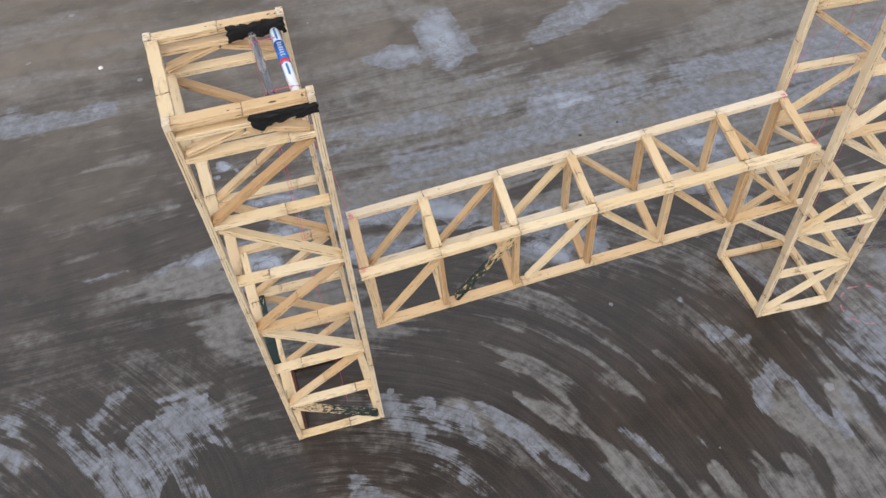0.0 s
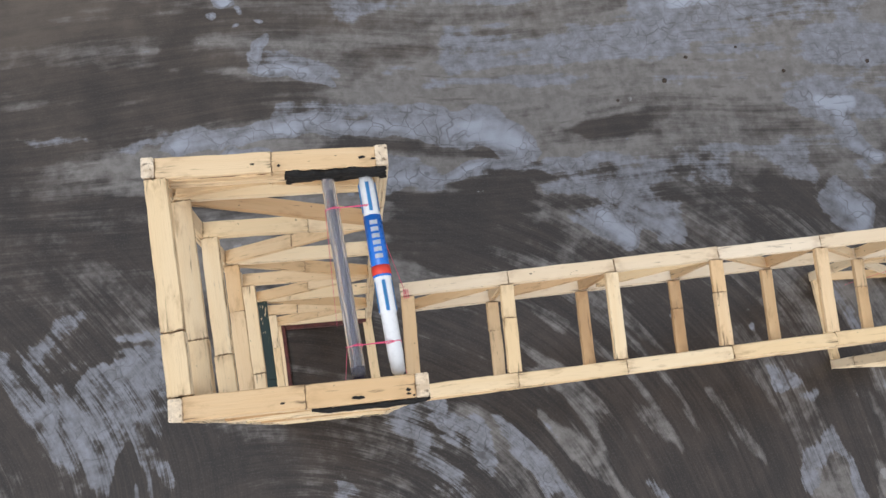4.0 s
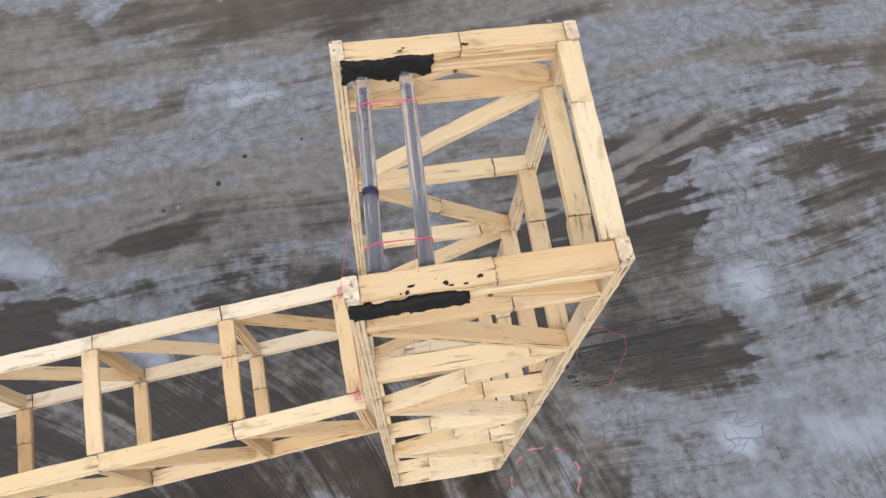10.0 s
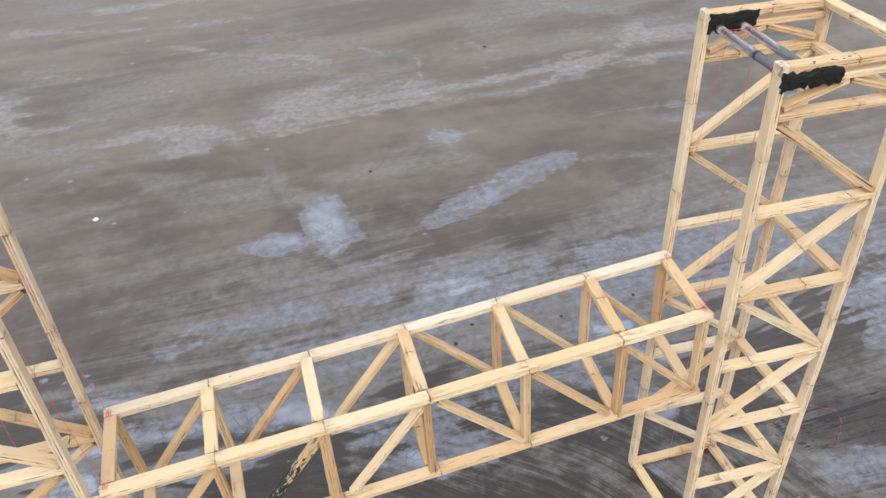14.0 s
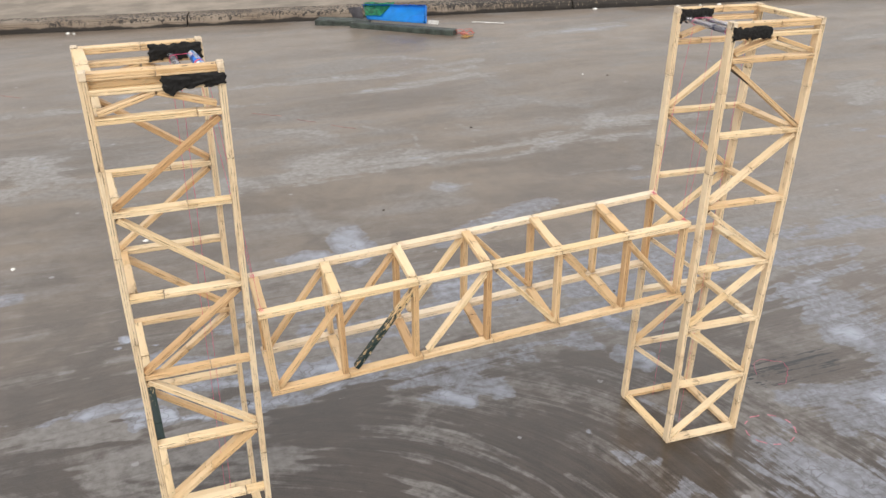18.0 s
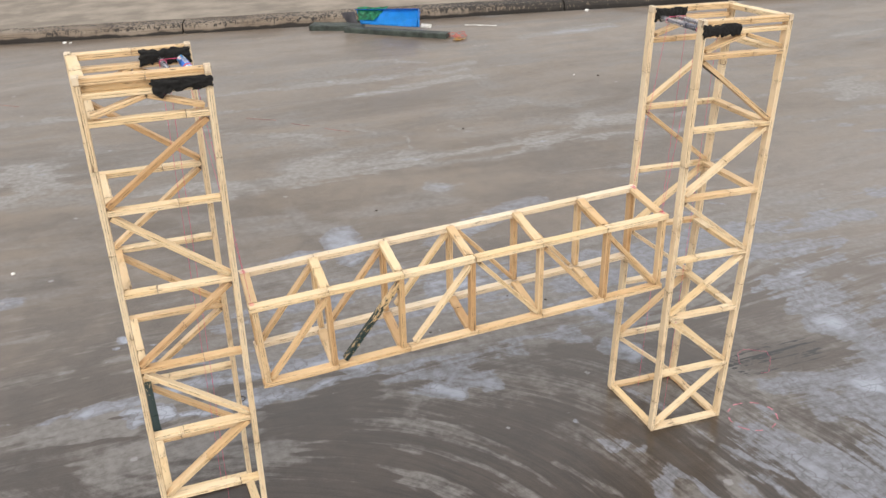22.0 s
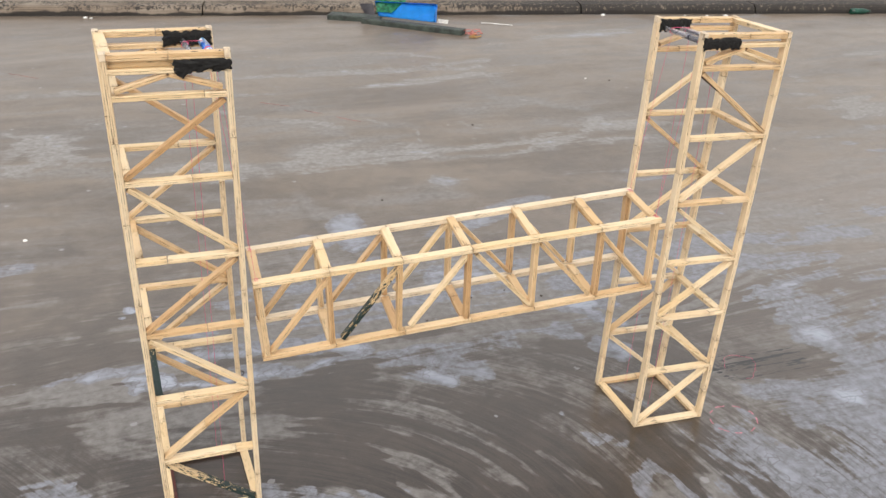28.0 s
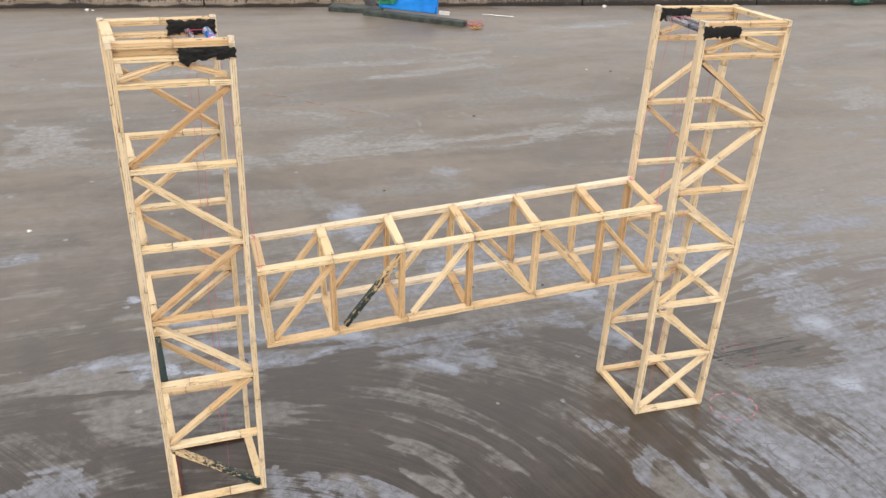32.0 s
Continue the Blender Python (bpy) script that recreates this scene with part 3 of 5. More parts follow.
stain(0.941, 0.713, 0.971, 0.645, 0.018, 0.66)
stain(0.560, -0.030, 0.700, -0.060, 0.042, 0.84)
stain(0.616, -0.090, 0.705, -0.187, 0.072, 0.82)
stain(0.700, -0.060, 0.900, -0.120, 0.058, 0.84)
stain(0.660, 0.028, 0.800, 0.032, 0.026, -0.35)
stain(-0.40, 0.395, -0.232, 0.385, 0.018, 0.80)
stain(-0.42, 0.470, -0.330, 0.462, 0.022, 0.70)
stain(-0.320, 0.320, -0.240, 0.305, 0.018, 0.72)
stain(0.030, 0.235, 0.110, 0.215, 0.030, 0.70)
stain(0.385, 0.365, 0.395, 0.330, 0.018, 0.84)
stain(-0.20, 0.450, 0.30, 0.415, 0.020, 0.62)
stain(0.310, 0.270, 0.330, 0.215, 0.034, 0.62)


for row in (
    # a bright tongue of wash, the cracked patch before it and the thinner one behind the lens-shaped gap
    (-0.56, 0.362, -0.44, 0.372, 0.014, 0.90), (-0.44, 0.372, -0.325, 0.368, 0.017, 0.95), (-0.325, 0.366, -0.211, 0.357, 0.019, 0.97),
    (-0.211, 0.360, -0.142, 0.352, 0.024, 1.00), (-0.142, 0.352, -0.097, 0.326, 0.022, 1.00), (-0.097, 0.326, -0.078, 0.310, 0.012, 0.92),
    (-0.485, 0.330, -0.430, 0.318, 0.021, 0.93), (-0.475, 0.300, -0.425, 0.296, 0.017, 0.93),
    (-0.400, 0.291, -0.296, 0.281, 0.007, 0.88), (-0.310, 0.282, -0.270, 0.276, 0.015, 0.95), (-0.270, 0.284, -0.175, 0.293, 0.013, 0.93),
    (-0.175, 0.295, -0.098, 0.300, 0.014, 0.92), (-0.098, 0.294, 0.009, 0.287, 0.010, 0.88),
    (0.019, 0.200, 0.040, 0.182, 0.022, 0.88), (0.087, 0.200, 0.110, 0.176, 0.026, 0.93),
    (0.385, 0.350, 0.415, 0.345, 0.017, 0.97), (0.399, 0.335, 0.402, 0.312, 0.013, 0.93), (0.406, 0.286, 0.430, 0.270, 0.014, 0.90),
    (0.353, 0.200, 0.382, 0.175, 0.030, 0.90), (0.470, 0.270, 0.500, 0.262, 0.005, 0.88),
    (0.760, 0.262, 0.800, 0.278, 0.012, 0.92), (0.824, 0.280, 0.890, 0.283, 0.014, 0.92),
    (0.740, 0.178, 0.780, 0.190, 0.022, 0.88), (0.815, 0.108, 0.815, 0.100, 0.034, 1.10),
):
    stain(*row)
for x, y, r in ((0.143, 0.458, 0.0055), (0.194, 0.447, 0.006), (0.247, 0.440, 0.0055), (0.264, 0.442, 0.005), (0.292, 0.438, 0.006), (0.065, 0.300, 0.005), (0.050, 0.305, 0.004), (0.204, 0.030, 0.007), (0.211, 0.014, 0.008), (0.191, 0.060, 0.004), (0.169, 0.061, 0.004), (0.207, -0.063, 0.012), (0.242, -0.073, 0.010)):
    stain(x, y, x, y, r, 0.92)   # single drips

# places that stayed bare
BARE += [
    (-0.400, 0.318, -0.288, 0.334, 0.009, 0.9), (-0.288, 0.332, -0.180, 0.326, 0.010, 0.9), (-0.058, 0.330, 0.080, 0.320, 0.016, 1.0), (0.042, 0.318, 0.115, 0.310, 0.012, 0.8),
    (0.267, 0.333, 0.359, 0.308, 0.020, 0.8), (0.498, 0.335, 0.664, 0.322, 0.030, 0.7), (0.654, 0.322, 0.814, 0.316, 0.014, 0.7), (0.660, 0.286, 0.720, 0.276, 0.024, 0.6),
    (-0.400, 0.235, -0.215, 0.222, 0.026, 0.6), (-0.215, 0.222, -0.066, 0.180, 0.020, 0.5), (-0.531, 0.466, -0.462, 0.435, 0.022, 0.6), (-0.301, 0.480, -0.216, 0.480, 0.030, 0.6),
    (-0.12, -0.14, -0.04, -0.34, 0.060, 0.2), (0.05, -0.14, 0.14, -0.30, 0.050, 0.2), (0.601, 0.207, 0.606, 0.113, 0.035, 0.5), (0.278, 0.235, 0.300, 0.215, 0.020, 0.6),
]

BARE += [(-0.83 + 0.034 * k, 0.11 - 0.012 * k, -0.765 + 0.036 * k, -0.13 + 0.006 * k, 0.0075 + 0.003 * (k % 3), 0.95) for k in range(8)]

# soft smears of thin wash farther back
SMEARS += [
    (-0.95, 1.425, -0.386, 1.377, 0.030, 0.7), (-0.386, 1.377, -0.176, 1.345, 0.034, 0.9), (-0.20, 1.30, -0.03, 1.30, 0.060, 1.0), (-0.028, 1.32, 0.180, 1.320, 0.040, 0.9),
    (0.02, 1.40, 0.19, 1.45, 0.045, 1.0), (0.18, 1.315, 0.439, 1.298, 0.028, 1.0), (0.439, 1.298, 0.743, 1.285, 0.026, 1.0), (0.743, 1.285, 0.930, 1.345, 0.032, 1.0),
    (0.916, 1.342, 1.054, 1.473, 0.030, 0.9), (0.90, 1.27, 1.095, 1.216, 0.026, 0.8), (1.095, 1.23, 1.55, 1.15, 0.035, 0.8), (1.55, 1.15, 1.95, 1.10, 0.045, 0.7),
    (0.39, 1.23, 0.60, 1.22, 0.022, 0.8), (0.60, 1.22, 0.80, 1.25, 0.020, 0.7), (-0.386, 1.945, 0.067, 1.664, 0.026, 0.6), (0.067, 1.664, 0.199, 1.464, 0.030, 0.7),
    (-0.87, 2.225, -0.587, 2.183, 0.035, 0.9), (-0.587, 2.183, -0.123, 2.03, 0.030, 0.8), (-0.123, 2.03, 0.382, 2.014, 0.024, 0.8), (0.382, 2.014, 0.90, 2.09, 0.030, 0.7),
    (-0.82, 1.79, -0.706, 1.741, 0.034, 0.9), (-0.706, 1.741, -0.657, 1.525, 0.040, 1.0), (-0.657, 1.525, -0.79, 1.445, 0.036, 1.0),
    (-0.051, 1.078, -0.042, 0.975, 0.022, 0.6), (-0.042, 0.975, 0.009, 0.862, 0.026, 0.8), (-0.34, 1.175, -0.20, 1.12, 0.030, 0.5), (0.338, 1.10, 0.35, 1.05, 0.030, 0.7),
    (0.581, 0.843, 0.789, 0.804, 0.012, 0.7), (0.827, 1.476, 1.02, 1.304, 0.024, 0.7), (0.791, 1.769, 1.038, 1.559, 0.022, 0.6), (0.857, 2.213, 0.860, 1.984, 0.030, 0.5),
    (2.137, 1.544, 1.90, 1.20, 0.045, 0.7), (-0.21, 1.0, -0.08, 0.975, 0.030, 0.6), (-0.40, 0.70, -0.21, 0.682, 0.024, 0.7), (1.12, 0.62, 1.25, 0.43, 0.06, 0.6),
    (-0.10, 0.40, 0.40, 0.42, 0.040, 0.45), (-0.05, 0.46, 0.50, 0.455, 0.030, 0.5), (-0.30, 0.41, -0.10, 0.43, 0.026, 0.5),
]

# faint patches and drag lines farther back
lot = random.Random(21)
for _ in range(34):
    x, y, n = lot.uniform(-2.2, 3.0), lot.uniform(0.75, 3.5) , lot.uniform(0.05, 0.55)
    t = lot.gauss(-0.05, 0.12)
    stain(x, y, x + n * math.cos(t), y + n * math.sin(t), lot.uniform(0.012, 0.05) * (0.7 + 0.25 * y), lot.uniform(0.42, 0.74))


class Wash:
    """The dried cement wash on the yard, laid on a fine grid: how pale each place is."""

    def __init__(self, xs, ys):
        self.xs, self.ys = xs, ys
        self.gx, self.gy = np.meshgrid(xs, ys)
        self.light, self.soak = np.zeros_like(self.gx), np.zeros_like(self.gx)
        self.rnd = np.random.RandomState(5)

    def noise(self, size, octaves=3, seed=0, stretch=1.0, bend=0.0):
        """Smooth value noise from -1 to 1 with spots of that size."""
        rnd, out, amp, total = np.random.RandomState(100 + seed), 0.0, 1.0, 0.0
        for _ in range(octaves):
            u, v = (self.gx + 40) / (size * stretch), (self.gy + 40 + bend) / size
            table = rnd.uniform(-1, 1, (257, 257))
            i, j = np.floor(u).astype(int), np.floor(v).astype(int)
            fu, fv = u - i, v - j
            fu, fv = fu * fu * (3 - 2 * fu), fv * fv * (3 - 2 * fv)
            i0, i1, j0, j1 = i % 257, (i + 1) % 257, j % 257, (j + 1) % 257
            out = out + amp * ((table[j0, i0] * (1 - fu) + table[j0, i1] * fu) * (1 - fv) + (table[j1, i0] * (1 - fu) + table[j1, i1] * fu) * fv)
            total += amp
            amp, size = amp * 0.55, size * 0.47
        return out / total * 1.6

    @staticmethod
    def flow(x, y):
        """The way the broom went, in radians."""
        k, w = (np.clip((v - lo) / (hi - lo), 0, 1) for v, lo, hi in ((y, 0.10, 0.32), (-x, 0.42, 0.60)))
        k, w = k * k * (3 - 2 * k), w * w * (3 - 2 * w)
        one, two = (np.arctan2(-(x - c[0]), y - c[1]) for c in (SWING, SWING_WEST))
        k = np.maximum(k, np.clip((x - 0.44) / 0.18, 0, 1) * np.clip((y + 0.14) / 0.14, 0, 1))
        return (one * (1 - w) + two * w) * (1 - k) + (0.03 + 0.10 * np.sin(x * 3.1)) * k

    def swipe(self, x, y, length, width, amount, hairs, turn=0.0, bend=0.0):
        """One stroke of the broom: a bundle of thin lines side by side."""
        h = 0.003
        n = max(6, int(length / (h * 0.8)))
        path, px, py, start = [], x, y, self.flow(x, y) + turn
        for k in range(n):
            a = 0.6 * (self.flow(px, py) + turn) + 0.4 * start + bend * (k / n - 0.3)
            path.append((px, py, a))
            px, py = px + math.cos(a) * length / n, py + math.sin(a) * length / n
        path = np.array(path)
        f = np.linspace(0, 1, n)
        for _ in range(hairs):
            off = self.rnd.uniform(-0.5, 0.5) * width
            f0, f1 = self.rnd.uniform(-0.1, 0.45), self.rnd.uniform(0.5, 1.1)
            body = np.clip((f - f0) / 0.12, 0, 1) * np.clip((f1 - f) / 0.12, 0, 1)
            amp = amount * self.rnd.choice((0.3, 0.6, 1.0, 1.7)) * body * (1 - (2 * off / width) ** 2 * 0.6)
            r = self.rnd.uniform(1.5, 2.2) * (1 if self.rnd.rand() < 0.7 else 2.0)
            hx, hy = path[:, 0] - np.sin(path[:, 2]) * off, path[:, 1] + np.cos(path[:, 2]) * off
            ci, cj = np.interp(hx, self.xs, np.arange(len(self.xs))), np.interp(hy, self.ys, np.arange(len(self.ys)))
            reach = int(math.ceil(r * 1.6))
            for dj in range(-reach, reach + 1):
                for di in range(-reach, reach + 1):
                    i, j = np.round(ci).astype(int) + di, np.round(cj).astype(int) + dj
                    ok = (i >= 0) & (j >= 0) & (i < len(self.xs)) & (j < len(self.ys))
                    w = amp * np.exp(-((i - ci) ** 2 + (j - cj) ** 2) / (r * r))
                    np.add.at(self.streaks, (j[ok], i[ok]), w[ok] * 0.75 / max(r, 0.8))

    def lay(self):
        gx, gy, rnd = self.gx, self.gy, self.rnd
        self.streaks = np.zeros_like(gx)
        near = np.clip((0.55 - gy) / 0.3, 0, 1)
        far = np.clip((gy - 0.6) / 0.5, 0, 1)
        wx = gx + 0.015 * self.noise(0.12, 3, 3) + 0.025 * far * self.noise(0.45, 2, 13) + 0.007 * self.noise(0.03, 2, 4)
        wy = gy + 0.015 * self.noise(0.12, 3, 5) + 0.025 * far * self.noise(0.45, 2, 14) + 0.007 * self.noise(0.03, 2, 6)
        spots, unwashed = np.zeros_like(gx), np.zeros_like(gx)
        for k, (x0, y0, x1, y1, half, much) in enumerate(STAINS):
            soft = 0.42 if much > 0.93 and half > 0.03 else 0.14 if much >= 0.85 else 0.12 + 0.55 * ((k * 0.618) % 1.0)
            dx, dy = x1 - x0, y1 - y0
            f = np.clip(((wx - x0) * dx + (wy - y0) * dy) / max(dx * dx + dy * dy, 1e-6), 0, 1)
            d = np.hypot(wx - x0 - f * dx, wy - y0 - f * dy)
            v = abs(much) / (1 + np.exp(np.clip((d - half) / (soft * half + 0.002), -30, 30)))
            if much > 0:
                spots = np.maximum(spots, v)
            elif k != SOAKED:
                unwashed = unwashed + v
            else:
                self.soak = np.maximum(self.soak, v)
        bare = np.zeros_like(gx)
        for x0, y0, x1, y1, half, much in BARE:
            dx, dy = x1 - x0, y1 - y0
            f = np.clip(((wx - x0) * dx + (wy - y0) * dy) / (dx * dx + dy * dy), 0, 1)
            d = np.hypot(wx - x0 - f * dx, wy - y0 - f * dy)
            bare = np.maximum(bare, much / (1 + np.exp(np.clip((d - half) / (0.22 * half + 0.002), -30, 30))))
        thin = np.zeros_like(gx)
        for x0, y0, x1, y1, half, much in SMEARS:
            dx, dy = x1 - x0, y1 - y0
            f = np.clip(((wx - x0) * dx + (wy - y0) * dy) / (dx * dx + dy * dy), 0, 1)
            d = np.hypot(wx - x0 - f * dx, wy - y0 - f * dy)
            thin = np.maximum(thin, much * np.exp(-((d / (1.25 * half)) ** 2)))
        for _ in range(210):
            x, y = rnd.uniform(-1.0, 1.2), rnd.uniform(-0.50, 0.34)
            self.swipe(x, y, rnd.uniform(0.12, 0.42), rnd.uniform(0.04, 0.13), rnd.choice((0.75, 0.6, -0.6)), rnd.randint(6, 15), rnd.normal(0, 0.10), rnd.normal(0, 0.35))
        for _ in range(70):
            x, y = rnd.uniform(-1.1, 1.2), rnd.uniform(0.28, 0.75)
            self.swipe(x, y, rnd.uniform(0.15, 0.5), rnd.uniform(0.03, 0.10), rnd.choice((0.6, 0.5, -0.55)), rnd.randint(5, 12), rnd.normal(0, 0.06), rnd.normal(0, 0.10))
        for _ in range(26):
            x, y = rnd.uniform(-0.35, 0.45), rnd.uniform(-0.42, 0.02)
            self.swipe(x, y, rnd.uniform(0.08, 0.28), rnd.uniform(0.01, 0.03), 0.7, rnd.randint(3, 7), rnd.normal(0, 0.12), rnd.normal(0, 0.35))
        for k in range(16):
            a = math.radians(-150 + 10 * k) - float(self.flow(-0.62, 0.08))
            self.swipe(-0.62 + rnd.normal(0, 0.02), 0.08 + rnd.normal(0, 0.02), rnd.uniform(0.1, 0.26), 0.03, 0.7, 7, a, 0.3)
        for _ in range(90):
            x, y = rnd.uniform(-2.0, 2.8), rnd.uniform(0.7, 3.3)
            self.swipe(x, y, rnd.uniform(0.2, 0.8), rnd.uniform(0.05, 0.18), rnd.choice((0.4, 0.3, -0.25)), rnd.randint(8, 18), rnd.normal(0, 0.12), rnd.normal(0, 0.2))
        for _ in range(110):
            x, y = rnd.uniform(-1.8, 2.6), rnd.uniform(0.6, 3.0)
            self.swipe(x, y, rnd.uniform(0.15, 0.9), rnd.uniform(0.01, 0.05), rnd.choice((2.0, 1.4, -1.2)), rnd.randint(2, 5), rnd.normal(-0.05, 0.15), rnd.normal(0, 0.5))
        patchy = 0.45 + 0.55 * np.clip(0.5 + 0.9 * self.noise(0.25, 2, 9), 0, 1)
        st = np.tanh(self.streaks / 0.55) * patchy * (0.55 + 0.45 * near)
        self.film = np.clip(0.35 + 0.50 * st + 0.22 * self.noise(0.42, 4, 1) + 0.34 * far * self.noise(0.075, 5, 15, 4.0, 0.10 * self.noise(0.6, 2, 16) + 0.06 * gx) + 0.10 * self.noise(0.09, 3, 2) - 0.9 * np.minimum(unwashed, 0.34) * (0.5 + 0.5 * near) + 0.45 * np.clip(st, 0, 1) * np.minimum(unwashed * 3, 1), 0, 1)
        swept = np.clip((0.30 - gy) / 0.2, 0, 1) * np.clip((0.42 - gx) / 0.25, 0, 1)
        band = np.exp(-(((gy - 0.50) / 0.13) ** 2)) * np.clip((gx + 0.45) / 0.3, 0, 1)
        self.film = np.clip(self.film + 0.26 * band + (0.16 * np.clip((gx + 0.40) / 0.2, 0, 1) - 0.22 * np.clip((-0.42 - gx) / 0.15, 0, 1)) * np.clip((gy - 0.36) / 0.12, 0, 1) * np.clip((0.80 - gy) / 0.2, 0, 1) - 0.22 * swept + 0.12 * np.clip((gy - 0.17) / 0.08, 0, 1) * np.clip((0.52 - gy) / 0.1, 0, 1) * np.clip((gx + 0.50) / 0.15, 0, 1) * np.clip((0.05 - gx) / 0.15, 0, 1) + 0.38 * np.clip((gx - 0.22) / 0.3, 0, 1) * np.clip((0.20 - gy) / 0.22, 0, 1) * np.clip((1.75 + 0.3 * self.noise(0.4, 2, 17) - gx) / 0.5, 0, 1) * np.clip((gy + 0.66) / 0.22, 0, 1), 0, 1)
        self.film = np.clip(self.film - 0.42 * bare + 0.70 * thin, 0, 1.15)
        spots = np.maximum(spots, 0.66 * thin * (0.25 + 0.75 * far)) * (1 - 0.8 * bare)
        self.light = spots * (1 + 0.16 * self.noise(0.05, 3, 7)) * (1 - 0.28 * swept) + (0.16 + 0.30 * swept + 0.22 * far) * np.clip(st, -1, 0.7) + 0.10 * self.noise(0.3, 3, 11)
        return self


def ground():
    def steps(lo, hi, before, after, fine, coarse):
        """Even steps from lo to hi, wider ones before and after, then ever wider to the horizon."""
        more = np.arange(hi + coarse, hi + after, coarse)
        less = np.arange(lo - coarse, lo - before, -coarse)[::-1]
        inner = np.concatenate([less, np.arange(lo, hi + fine / 2, fine), more])
        out = np.cumsum(np.geomspace(coarse, 90, 46))
        return np.concatenate([(inner[0] - out)[::-1], inner, inner[-1] + out]), len(out), len(inner)

    xs, ox, ix = steps(-1.0, 1.15, 1.2, 2.1, 0.0026, 0.0095)
    ys, oy, iy = steps(-0.55, 0.75, 0.15, 2.95, 0.0026, 0.0085)
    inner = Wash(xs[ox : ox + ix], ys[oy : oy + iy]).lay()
    sheets = []
    for v, rest in ((inner.light, 0.05), (inner.film, 0.36), (inner.soak, 0.0)):
        # carry the edge values outwards, fading
        g = np.full((len(ys), len(xs)), rest)
        g[oy : oy + iy, ox : ox + ix] = v
        for k in range(1, ox + 1):
            g[:, ox - k] = rest + (g[:, ox] - rest) * 0.86**k
            g[:, ox + ix - 1 + k] = rest + (g[:, ox + ix - 1] - rest) * 0.86**k
        for k in range(1, oy + 1):
            g[oy - k] = rest + (g[oy] - rest) * 0.86**k
            g[oy + iy - 1 + k] = rest + (g[oy + iy - 1] - rest) * 0.86**k
        sheets.append(g)
    gx, gy = np.meshgrid(xs, ys)
    nx, ny = len(xs), len(ys)
    co = np.stack([gx, gy, np.zeros_like(gx)], -1).reshape(-1, 3)
    idx = np.arange(nx * ny).reshape(ny, nx)
    quads = np.stack([idx[:-1, :-1], idx[:-1, 1:], idx[1:, 1:], idx[1:, :-1]], -1).reshape(-1, 4)
    data = bpy.data.meshes.new("ground")
    data.vertices.add(len(co))
    data.vertices.foreach_set("co", co.ravel())
    data.loops.add(quads.size)
    data.loops.foreach_set("vertex_index", quads.ravel())
    data.polygons.add(len(quads))
    data.polygons.foreach_set("loop_start", np.arange(0, quads.size, 4))
    data.update()
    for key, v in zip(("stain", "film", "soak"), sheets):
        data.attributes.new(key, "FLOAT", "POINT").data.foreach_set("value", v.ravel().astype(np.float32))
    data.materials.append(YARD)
    return tagged(new("ground", data), "damp dark grey-brown concrete yard smeared with pale cement wash", "ground", kind="structure")


ground()


# ---- the two towers ----
W, D = 0.131, 0.139
PX, PY = 0.0068, 0.0118          # a post's section


class Frame:
    """Places in a tower: u across from its outer left, v back from its front, z up. Handmade, it stands slightly askew:
    base and top give its corners, front left, front right, back right, back left."""

    def __init__(self, base, top, height):
        self.base, self.top, self.h = [Vector((*p, 0)) for p in base], [Vector(p) for p in top], height
        self.yaw = ((self.top[1] - self.top[0]) * Vector((1, 1, 0))).normalized()

    def at(self, u, v, z):
        c = [p.lerp(q, z / self.h) for p, q in zip(self.base, self.top)]
        return c[0].lerp(c[1], u / W).lerp(c[3].lerp(c[2], u / W), v / D)

    def way(self, x, y, z=0):
        return Vector((self.yaw.x * x - self.yaw.y * y, self.yaw.y * x + self.yaw.x * y, z))


A = Frame(((-0.435, -0.026), (-0.3055, -0.0285), (-0.312, 0.108), (-0.441, 0.111)), ((-0.4262, -0.0715, 0.661), (-0.2966, -0.073, 0.659), (-0.3041, 0.0668, 0.656), (-0.4369, 0.071, 0.657)), 0.658)
B = Frame(((0.2960, -0.0413), (0.4187, -0.0494), (0.4190, 0.0844), (0.2952, 0.0925)), ((0.2880, -0.072, 0.646), (0.4192, -0.0801, 0.643), (0.4370, 0.0628, 0.636), (0.3079, 0.0744, 0.639)), 0.641)
LEVELS_A = (0.107, 0.210, 0.311, 0.413, 0.514, 0.611)
LEVELS_B = (0.107, 0.208, 0.304, 0.401, 0.499, 0.596)


